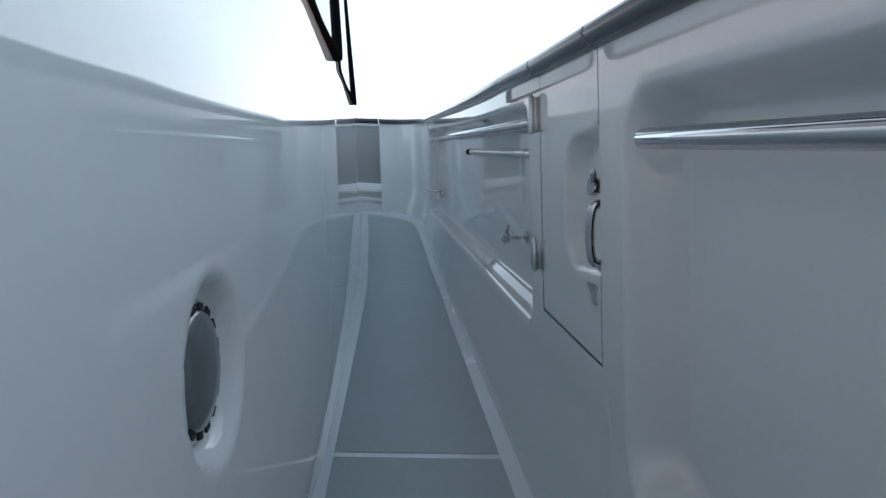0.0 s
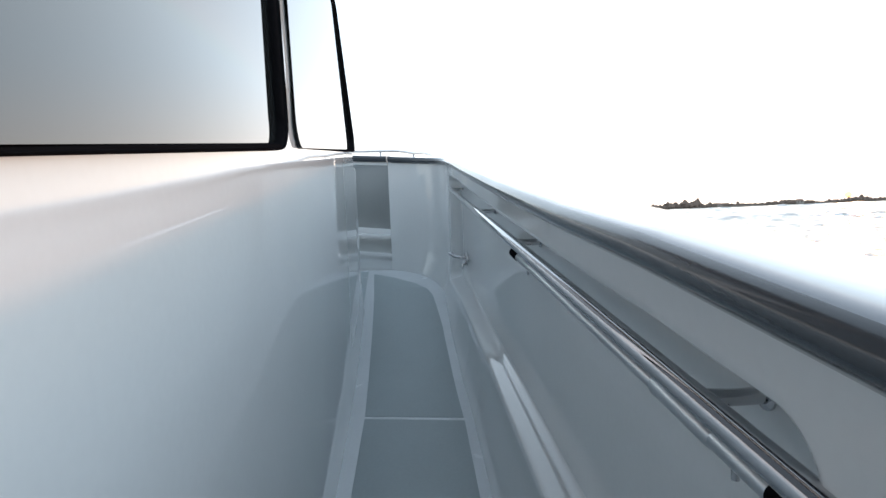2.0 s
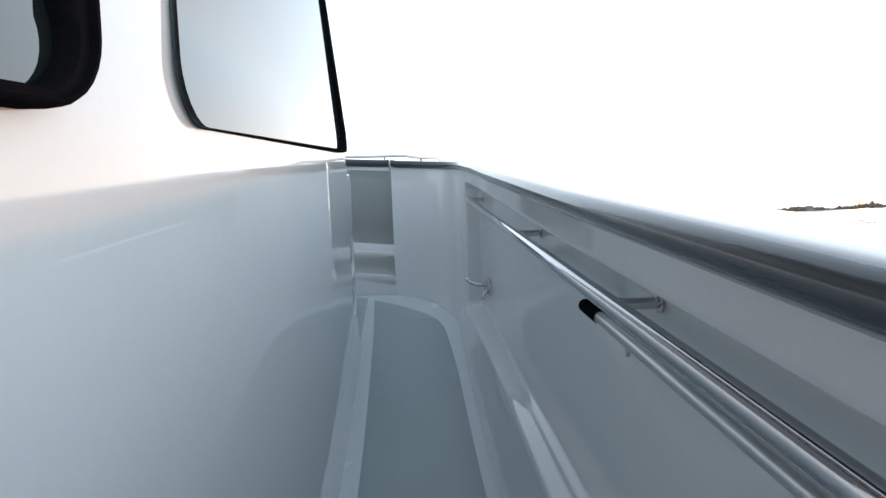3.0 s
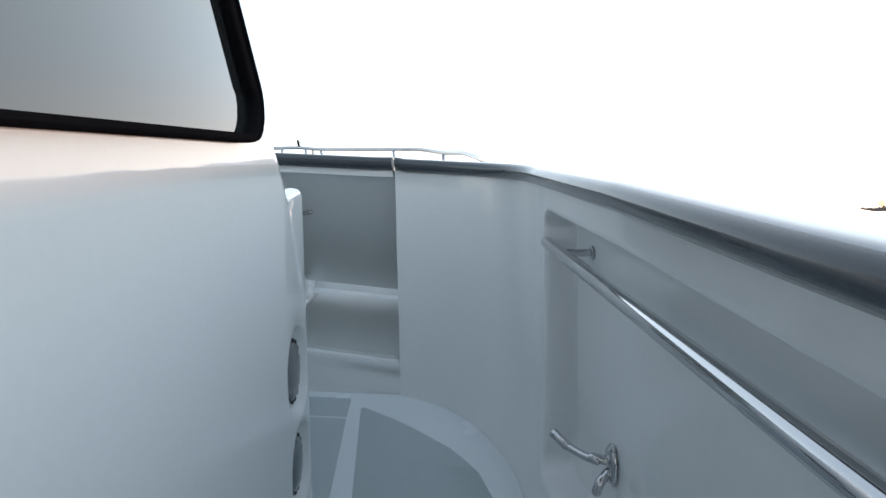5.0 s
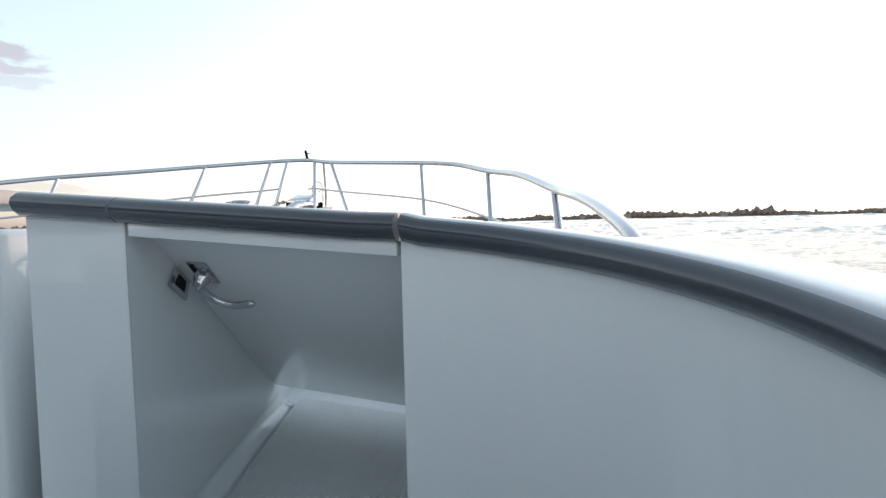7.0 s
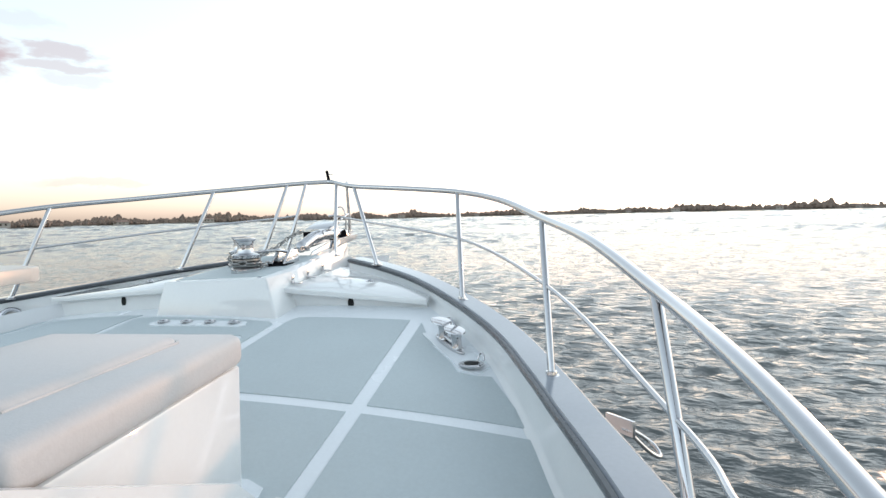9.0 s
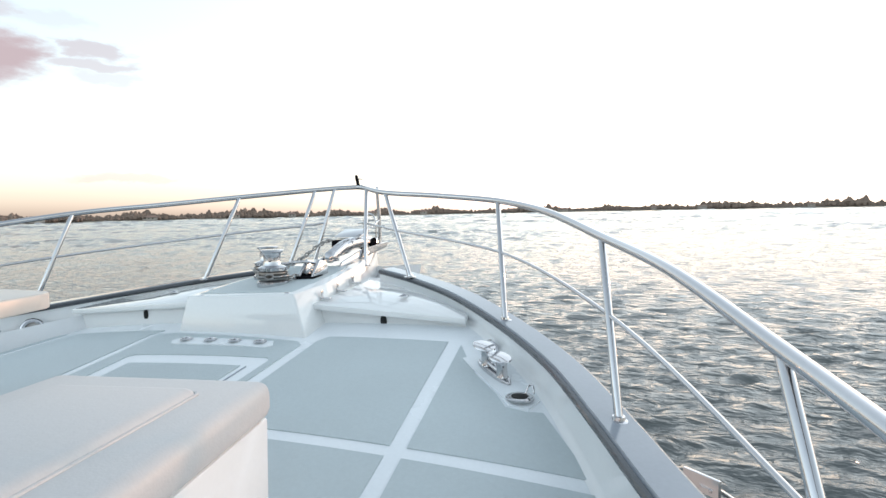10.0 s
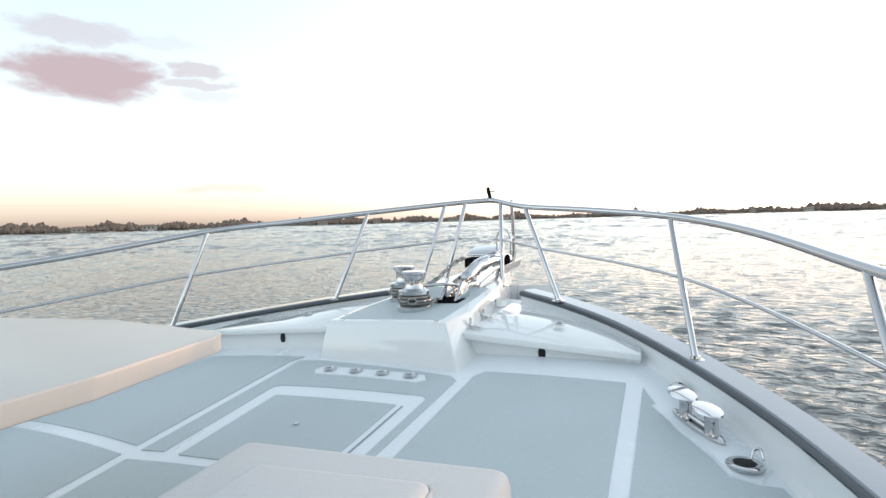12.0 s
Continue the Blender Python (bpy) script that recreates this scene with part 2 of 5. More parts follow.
def inner_line():
    """Plan of the bulwark's inner face: along the side deck, round the corner and across to the bridge's end. Point and outward normal."""
    out = []
    d = Vector((-0.20263, 0.97926, 0))
    corner = Vector((bulwark_x(BRIDGE_Y), BRIDGE_Y, 0))
    r = CORNER_R
    half = math.atan2(0.97926, 0.20263) / 2
    cut = r * math.tan(half)
    start = corner - d * cut
    y = -14.0
    while y < start.y - 0.01:
        out.append((Vector((bulwark_x(y), y, 0)), Vector((0.97926, 0.20263, 0))))
        y += 0.3 if y < -9.31 else 0.007 if min(abs(y + 8.20), abs(y + 7.40), abs(y + 3.09)) < 0.06 else 0.03
    centre = start - Vector((0.97926, 0.20263, 0)) * r
    a0 = math.atan2(0.20263, 0.97926)
    for i in range(29):
        a = a0 + (math.pi / 2 - a0) * i / 28
        n = Vector((math.cos(a), math.sin(a), 0))
        out.append((centre + n * r, n))
    x = out[-1][0].x - 0.03
    while x > 1.17:
        out.append((Vector((x, BRIDGE_Y, 0)), Vector((0, 1, 0))))
        x -= 0.03
    return out


LINE = inner_line()
DOOR_AFT, DOOR_FWD = -8.045, -7.565
ALC_R, ALC_L = 2.222, 1.497
SILL_Z = -0.665


def rounded(u, v, u0, u1, v0, v1, r):
    """Signed distance to a rounded rectangle: below 0 inside."""
    du = abs(u - (u0 + u1) / 2) - (u1 - u0) / 2 + r
    dv = abs(v - (v0 + v1) / 2) - (v1 - v0) / 2 + r
    return math.hypot(max(du, 0), max(dv, 0)) + min(max(du, dv), 0) - r


def ease(t):
    t = min(1, max(0, t))
    return t * t * (3 - 2 * t)


def recess(y, z):
    """Depth of the moulded recesses in the bulwark's face."""
    if y < -8.1:
        top = CAP_Z(y) - 0.10
        s = rounded(y, z - top, -10.6, -8.165, -0.86, 0, 0.13)
        return 0.115 * ease(-s / 0.06)
    top = CAP_Z(y) - 0.075
    bottom = -1.262 + (y + 7.38) * 0.096
    h = top - bottom
    s = rounded(y, (z - bottom), -7.43, -3.06, 0, h, 0.07)
    return 0.105 * ease(-s / 0.04)


def door_recess(y, z):
    s = rounded(y, z, -8.25, -7.80, -1.03, -0.685, 0.10)
    return 0.055 * ease(-s / 0.035)


def levels(p, a, b):
    """Heights of the bulwark's rows, close together along the recess's lower and upper edges."""
    if p.y < -8.1:
        lo, hi, k = CAP_Z(p.y) - 0.96, CAP_Z(p.y) - 0.10, 0.16
    else:
        lo, hi, k = -1.262 + (p.y + 7.38) * 0.096, CAP_Z(p.y) - 0.075, 0.09
    lo = max(lo, a + 0.01)
    out = [a]
    for end, n in ((lo, 14), (lo + k, 20), (hi - k, 14), (hi, 20), (b, 6)):
        start = out[-1]
        out += [start + (end - start) * (i + 1) / n for i in range(n)]
    return out


FOOT = curve_of([(-14, 0.085), (-7.7, 0.085), (-4.93, 0.055), (-3.6, 0.075), (-2.9, 0.07)])


def foot_in(p, n, z):
    """The bulwark's lower part leans in to the deck."""
    k = max(0, 1 - (z - FLOOR_Z(p.y)) / 0.36)
    return FOOT(p.y) * min(1, k) ** 1.5 * min(1, n.x * 1.3)


def patch(bm, line, low, high, rows, depth=None):
    cols = []
    for p, n in line:
        a, b = low(p), high(p)
        col = []
        zs = levels(p, a, b) if depth is recess else [a + (b - a) * i / rows for i in range(rows + 1)]
        rows = len(zs) - 1
        for z in zs:
            d = (depth(p.y, z) if depth else 0) - foot_in(p, n, z)
            col.append(bm.verts.new((p.x + n.x * d, p.y + n.y * d, z)))
        cols.append(col)
    for a, b in zip(cols, cols[1:]):
        for i in range(rows):
            bm.faces.new((a[i], b[i], b[i + 1], a[i + 1]))


def span(ya, yb):
    """The part of the line along the side deck between two y, with exact ends."""
    n = Vector((0.97926, 0.20263, 0))
    return [(Vector((bulwark_x(ya), ya, 0)), n)] + [q for q in LINE if q[1].x > 0.97 and ya + 0.004 < q[0].y < yb - 0.004] + [(Vector((bulwark_x(yb), yb, 0)), n)]


def floor_at(p):
    return FLOOR_Z(p[1]) - 0.02


# ---- side deck ----
def side_floor():
    bm = bmesh.new()
    rows = []
    y = -14.0
    while y <= -2.2:
        x0, x1 = house_x(y) - 0.3, bulwark_x(y) + 0.12
        if y > -3.35:
            x0 = 0.2
        rows.append([bm.verts.new((x0 + (x1 - x0) * i / 6, y, FLOOR_Z(y) - 0.0005)) for i in range(7)])
        y += 0.02
    for a, b in zip(rows, rows[1:]):
        for i in range(6):
            bm.faces.new((a[i], a[i + 1], b[i + 1], b[i]))
    return tagged(finish("side_deck_floor", bm, STRIP), "smooth white gloss side deck floor, rising to the bow", "floor", kind="structure")


FLOOR = side_floor()


def deck_sheet(left, right, y0, y1, rise=0.003, height=FLOOR_Z, step=0.04, thick=0.012):
    """A raised non-skid panel between two edges given as x of y."""
    n = max(2, int((y1 - y0) / step))
    stations = []
    for i in range(n + 1):
        y = y0 + (y1 - y0) * i / n
        a, b = left(y), right(y)
        z = height(y)
        stations.append([(a, y, z - thick), (b, y, z - thick), (b, y, z + rise - 0.002), (b - 0.003, y, z + rise), (a + 0.003, y, z + rise), (a, y, z + rise - 0.002)])
    return sweep(stations)


panel_left = curve_of([(-14, 4.40), (-7.784, 3.179), (-4.884, 2.612), (-3.07, 2.20), (-2.51, 2.055)])
panel_right = curve_of([(-14, 4.98), (-7.763, 3.758), (-4.93, 3.205), (-4.68, 3.145), (-3.6, 2.90), (-3.26, 2.805), (-3.02, 2.735), (-2.884, 2.66), (-2.772, 2.54), (-2.633, 2.31), (-2.52, 2.075)])


for y0, y1 in ((-13.4, -9.93), (-9.9, -7.51), (-7.475, -4.915), (-4.88, -2.525)):
    finish("deck_panel", deck_sheet(panel_left, panel_right, y0, y1), NONSKID, FLOOR)
# forward of the house the deck turns inboard
finish("deck_panel", prism([(1.2, -3.2, FLOOR_Z(-3.2) - 0.01), (2.135, -3.2, FLOOR_Z(-3.2) - 0.01), (1.985, -2.46, FLOOR_Z(-2.45) - 0.01), (1.2, -2.43, FLOOR_Z(-2.45) - 0.01)],
                           [(1.2, -3.2, FLOOR_Z(-3.2) + 0.004), (2.135, -3.2, FLOOR_Z(-3.2) + 0.004), (1.985, -2.46, FLOOR_Z(-2.45) + 0.004), (1.2, -2.43, FLOOR_Z(-2.45) + 0.004)]), NONSKID, FLOOR)


def bulwark():
    bm = bmesh.new()
    top = lambda p: cap_z(p) + 0.01
    patch(bm, span(-14.0, DOOR_AFT), floor_at, top, 60, recess)
    patch(bm, span(DOOR_AFT, DOOR_FWD), floor_at, lambda p: -1.215 + (p.y + 7.8) * 0.11, 24)
    front = span(DOOR_FWD, -3.03)[:-1]
    rest = [q for q in LINE if q[0].y > front[-1][0].y + 0.004 and q[0].x > ALC_R + 0.004]
    patch(bm, front + rest + [(Vector((ALC_R, BRIDGE_Y, 0)), Vector((0, 1, 0)))], floor_at, top, 60, recess)
    n = Vector((0, 1, 0))
    patch(bm, [(Vector((ALC_R, BRIDGE_Y, 0)), n), (Vector((1.492, BRIDGE_Y, 0)), n)], floor_at, lambda p: SILL_Z + (ALC_R - p.x) * 0.11, 4)
    ends = [(1.495, FLOOR_Z(BRIDGE_Y) - 0.02), (1.492, SILL_Z + 0.07), (1.486, cap_z((1.486, BRIDGE_Y)) + 0.01), (1.172, cap_z((1.172, BRIDGE_Y)) + 0.01), (1.172, FLOOR_Z(BRIDGE_Y) - 0.02)]
    bm.faces.new([bm.verts.new((x, BRIDGE_Y, z)) for x, z in ends])
    bmesh.ops.remove_doubles(bm, verts=bm.verts, dist=0.0005)
    return tagged(finish("wall_bulwark", bm, GEL, angle=60), "glossy white moulded bulwark with long recesses", "wall", kind="structure")


BULWARK = bulwark()


def cap_ring(p, n, z, width=0.2, out=0.0):
    """Section of the cap rail: a dark rounded nose inside, a paler flat top."""
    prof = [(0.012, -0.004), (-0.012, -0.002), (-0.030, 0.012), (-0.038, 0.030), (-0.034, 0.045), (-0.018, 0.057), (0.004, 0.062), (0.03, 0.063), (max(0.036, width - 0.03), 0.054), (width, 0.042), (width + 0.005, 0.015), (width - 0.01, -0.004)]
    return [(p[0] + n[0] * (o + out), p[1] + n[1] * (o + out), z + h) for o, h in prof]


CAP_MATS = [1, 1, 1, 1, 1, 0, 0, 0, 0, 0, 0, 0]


def cap_segment(line, label):
    st = [cap_ring(p, n, cap_z(p), 0.05 + 0.15 * min(1, max(0, (n.x - 0.1) / 0.6))) for p, n in line]
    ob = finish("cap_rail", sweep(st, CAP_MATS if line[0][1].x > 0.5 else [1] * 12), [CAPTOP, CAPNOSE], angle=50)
    return tagged(ob, label, "cap rail", "cap rails along the bulwark", "structure")


cap_segment(span(-14.0, -8.052), "dark slate painted cap rail on the bulwark aft of the side door")
cap_segment(span(-8.038, -7.574), "short dark slate cap rail on the side door")
_front = span(-7.560, -3.03)[:-1]
_rest = [q for q in LINE if q[0].y > _front[-1][0].y + 0.004 and q[0].x > ALC_R + 0.02]
_n = Vector((0, 1, 0))
cap_segment(_front + _rest + [(Vector((ALC_R + 0.006, BRIDGE_Y, 0)), _n)], "long curved dark slate cap rail with a grey top")
cap_segment([(Vector((ALC_R - 0.006 - 0.1 * i, BRIDGE_Y, 0)), _n) for i in range(8)] + [(Vector((ALC_L - 0.02, BRIDGE_Y, 0)), _n)], "dark slate cap rail over the step-through")
cap_segment([(Vector((x, BRIDGE_Y, 0)), _n) for x in (1.468, 1.3, 1.2, 1.165)], "dark slate end piece of the cap rail")


def hull():
    """The outer topsides, from the cap to below the water."""
    bm = bmesh.new()
    plan = [(bulwark_x(y) + 0.20, y, CAP_Z(y) + 0.03) for y in (-14, -10, -7, -5, -4, -3.2)]
    plan += [tuple(FORE @ Vector(p)) for p in ((2.80, -2.4, 0.0), (2.64, -1.7, -0.12), (2.42, -1.1, -0.11), (2.13, -0.45, -0.05), (1.58, 0.40, 0.09), (0.75, 1.12, 0.22), (0.2, 1.5, 0.26), (-0.1, 1.62, 0.27))]
    low = [Vector((0.3 + (p[0] - 0.3) * (0.95 - max(0, p[1] + 3) * 0.08), p[1] - 0.1 - max(0, p[1] + 2) * 0.3, -3.4)) for p in plan]
    hi = [bm.verts.new(p) for p in plan]
    mid = [bm.verts.new(Vector(p) * 0.55 + l * 0.45) for p, l in zip(plan, low)]
    lo = [bm.verts.new(p) for p in low]
    for i in range(len(plan) - 1):
        bm.faces.new((hi[i], hi[i + 1], mid[i + 1], mid[i]))
        bm.faces.new((mid[i], mid[i + 1], lo[i + 1], lo[i]))
    tagged(finish("hull_side", bm.copy(), HULL), "glossy white starboard topsides of the yacht", "hull", kind="structure")
    for v in bm.verts:
        v.co.x = -v.co.x
    tagged(finish("hull_side", bm, HULL), "glossy white port topsides of the yacht", "hull", kind="structure")
    deck = [(-2.35, -2.45), (-2.6, -3.2), (-4.9, -13.9), (1.0, -13.9), (1.0, -2.45)]
    tagged(finish("port_deck_floor", prism([(x, y, -0.95 + (y + 2.45) * 0.1) for x, y in deck], [(x, y, -0.9 + (y + 2.45) * 0.1) for x, y in deck]), STRIP), "plain white port side deck", "floor", kind="structure")


hull()

# ---- side door in the bulwark ----
def side_door():
    ob = thing("side_door", (bulwark_x(-7.8), -7.8, -1.2), "closed white moulded boarding door in the bulwark with chrome latch", "door")
    bm = bmesh.new()
    line = span(DOOR_AFT + 0.006, DOOR_FWD - 0.006)
    fine = []
    for a, b in zip(line, line[1:]):
        fine += [a, ((a[0] + b[0]) / 2, a[1])]
    fine.append(line[-1])
    low = lambda p: -1.209 + (p.y + 7.8) * 0.11
    high = lambda p: cap_z(p) - 0.002
    patch(bm, fine, low, high, 60, door_recess)
    edge = [e for e in bm.edges if e.is_boundary]
    ext = bmesh.ops.extrude_edge_only(bm, edges=edge)
    for v in ext["geom"]:
        if isinstance(v, bmesh.types.BMVert):
            v.co += Vector((0.97926, 0.20263, 0)) * 0.06
    part("door_panel", bm, GEL, ob, angle=60)
    q = lambda y, z, d=0.0: Vector((bulwark_x(y) + 0.979 * d, y + 0.203 * d, z))
    inward = (-0.979, -0.203, 0)
    part("latch_knob", merge(lathe([(0.026, 0), (0.026, 0.012), (0.018, 0.016), (0.018, 0.035), (0.024, 0.04), (0.022, 0.052), (0.0, 0.054)], 20, q(-8.0, -0.82, 0.045), inward),
                             tube([q(-8.0, -0.82, 0.0), q(-8.03, -0.79, -0.01)], 0.008)), CHROME, ob, "chrome turn latch")
    part("pull_handle", merge(tube([q(-8.0, -0.865, 0.045), q(-7.995, -0.868, 0.005), q(-7.99, -0.93, -0.005), q(-7.985, -1.0, 0.005), q(-7.985, -1.005, 0.045)], 0.011),), CHROME, ob, "chrome pull handle")
    part("strike_plate", merge(prism([q(-8.02, -1.05, -0.004), q(-7.96, -1.05, -0.004), q(-7.96, -1.066, -0.004), q(-8.02, -1.066, -0.004)], [q(-8.02, -1.05, 0.004), q(-7.96, -1.05, 0.004), q(-7.96, -1.066, 0.004), q(-8.02, -1.066, 0.004)]),
                               prism([q(-8.02, -1.066, -0.004), q(-7.99, -1.066, -0.004), q(-7.99, -1.10, -0.004), q(-8.02, -1.10, -0.004)], [q(-8.02, -1.066, 0.004), q(-7.99, -1.066, 0.004), q(-7.99, -1.10, 0.004), q(-8.02, -1.10, 0.004)])), SATIN, ob, "small steel catch plate")
    for zt, zb in ((-0.515, -0.625), (-0.965, -1.06)):
        bm = merge(prism([q(-7.60, zb, -0.006), q(-7.535, zb, -0.006), q(-7.535, zt, -0.006), q(-7.60, zt, -0.006)], [q(-7.60, zb, 0.002), q(-7.535, zb, 0.002), q(-7.535, zt, 0.002), q(-7.60, zt, 0.002)]),
                   prism([q(-7.545, zb, -0.03), q(-7.53, zb, -0.03), q(-7.53, zt, -0.03), q(-7.545, zt, -0.03)], [q(-7.545, zb, 0.0), q(-7.53, zb, 0.0), q(-7.53, zt, 0.0), q(-7.545, zt, 0.0)], 0.003),
                   tube([q(-7.5475, zb, -0.022), q(-7.5475, zt, -0.022)], 0.009))
        part("hinge", bm, SATIN, ob, "polished steel hinge")


side_door()


# ---- rails, pole, cleat and valve in the recesses ----
def handrail(name, y0, z0, y1, z1, posts, label, d=0.0):
    ob = thing(name, (bulwark_x(y0), y0, z0), label, "handrail")
    q = lambda y, z, k=d: Vector((bulwark_x(y) + 0.979 * k, y + 0.203 * k, z))
    part("rail", tube([q(y0, z0), q(y1, z1)], 0.0195, 20), CHROME, ob)
    for y in posts:
        z = z0 + (z1 - z0) * (y - y0) / (y1 - y0)
        part("bracket", merge(tube([q(y, z), q(y, z - 0.004, 0.05), q(y, z - 0.004, 0.102)], 0.012, 12), lathe([(0.021, 0), (0.021, 0.004), (0.016, 0.006)], 18, q(y, z - 0.004, 0.103), (-0.979, -0.203, 0))), CHROME, ob)
    return ob


handrail("handrail", -3.10, -0.038, -7.47, -0.585, (-3.28, -4.95, -5.95, -7.2), "long polished steel handrail in the bulwark recess")
handrail("handrail", -8.262, -0.746, -10.4, -1.01, (-9.4,), "polished steel handrail in the aft bulwark recess")


def boat_hook():
    q = lambda y, z, k=0.0: Vector((bulwark_x(y) + 0.979 * (k + 0.075), y + 0.203 * (k + 0.075), z))
    ob = thing("boat_hook", q(-6.5, -0.55), "satin aluminium telescopic pole clipped under the handrail", "boat hook")
    f = lambda y: -0.462 + (y + 5.58) * 0.12
    part("tube", tube([q(-5.62, f(-5.62)), q(-6.95, f(-6.95))], 0.0155, 16), SATIN, ob)
    part("collar", tube([q(-6.93, f(-6.93)), q(-7.12, f(-7.12))], 0.019, 16), SATIN, ob)
    part("outer_tube", tube([q(-7.10, f(-7.10)), q(-7.30, f(-7.30))], 0.017, 16), SATIN, ob)
    part("end_cap", tube([q(-5.56, f(-5.56)), q(-5.67, f(-5.67))], 0.0185, 16), RUBBER, ob, "black rubber end cap")
    part("grip", tube([q(-7.26, f(-7.26)), q(-7.47, f(-7.47))], 0.0185, 16), RUBBER, ob, "black foam grip")
    for y in (-5.85, -7.17):
        part("clip", merge(tube([q(y, f(y)), q(y, f(y) - 0.02, 0.025), q(y, f(y) - 0.02, 0.03)], 0.008, 10), lathe([(0.006, 0), (0.006, 0.02)], 10, q(y, f(y) - 0.034), (0, 0, 1))), CHROME, ob)


boat_hook()


def wall_cleat():
    q = lambda y, z, k: Vector((bulwark_x(y) + 0.979 * k, y + 0.203 * k, z))
    y, z = -3.47, -0.645
    ob = thing("wall_cleat", q(y, z, 0.1), "polished steel swing-arm cleat on a tall oval base", "cleat")
    base = lathe([(0.034, 0), (0.034, 0.006), (0.028, 0.014), (0.016, 0.016)], 28, q(y, z, 0.1), (-0.979, -0.203, 0))
    for v in base.verts:
        v.co.z = z + (v.co.z - z) * 1.8
    part("base", base, CHROME, ob)
    part("stem", tube([q(y, z + 0.012, 0.09), q(y + 0.01, z + 0.018, 0.045)], 0.014), CHROME, ob)
    part("arm", merge(tube([q(y, z + 0.012, 0.055), q(y + 0.03, z + 0.014, 0.03), q(y + 0.07, z + 0.025, -0.005), q(y + 0.11, z + 0.045, -0.035)], 0.012), tube([q(y + 0.075, z + 0.027, -0.01), q(y + 0.115, z + 0.048, -0.038)], 0.015)), CHROME, ob)
    part("lower_horn", tube([q(y, z - 0.02, 0.085), q(y - 0.01, z - 0.045, 0.06), q(y - 0.01, z - 0.07, 0.05)], 0.014), CHROME, ob)


wall_cleat()


def water_valve():
    q = lambda y, z, k: Vector((bulwark_x(y) + 0.979 * k, y + 0.203 * k, z))
    y, z = -6.98, -0.985
    ob = thing("water_tap", q(y, z, 0.1), "polished steel wash-down tap on the bulwark", "tap")
    inward = (-0.979, -0.203, 0)
    part("flange", lathe([(0.028, 0), (0.028, 0.004), (0.02, 0.008)], 24, q(y, z, 0.1), inward), CHROME, ob)
    part("stem", tube([q(y, z, 0.1), q(y, z, 0.02)], 0.008), CHROME, ob)
    part("body", merge(lathe([(0.013, 0), (0.015, 0.004), (0.015, 0.03), (0.011, 0.034)], 16, q(y, z, 0.025), inward), lathe([(0.013, -0.02), (0.013, 0.02)], 14, q(y, z, 0.012), (0, 0, 1))), CHROME, ob)
    part("lever", tube([q(y, z + 0.02, 0.012), q(y - 0.005, z + 0.03, 0.012), q(y - 0.05, z + 0.05, 0.01)], 0.007), CHROME, ob)


water_valve()

# ---- house ----
ROOF_Z = 1.22
FRONT_Y = -3.295
LOCKER_Z = lambda y: 0.163 + 0.15 * (y + 3.305)
VENTS = ((-8.815, -1.025, 0.085, 0.030), (-3.47, -0.40, 0.12, 0.030), (-3.47, -0.685, 0.11, 0.030))


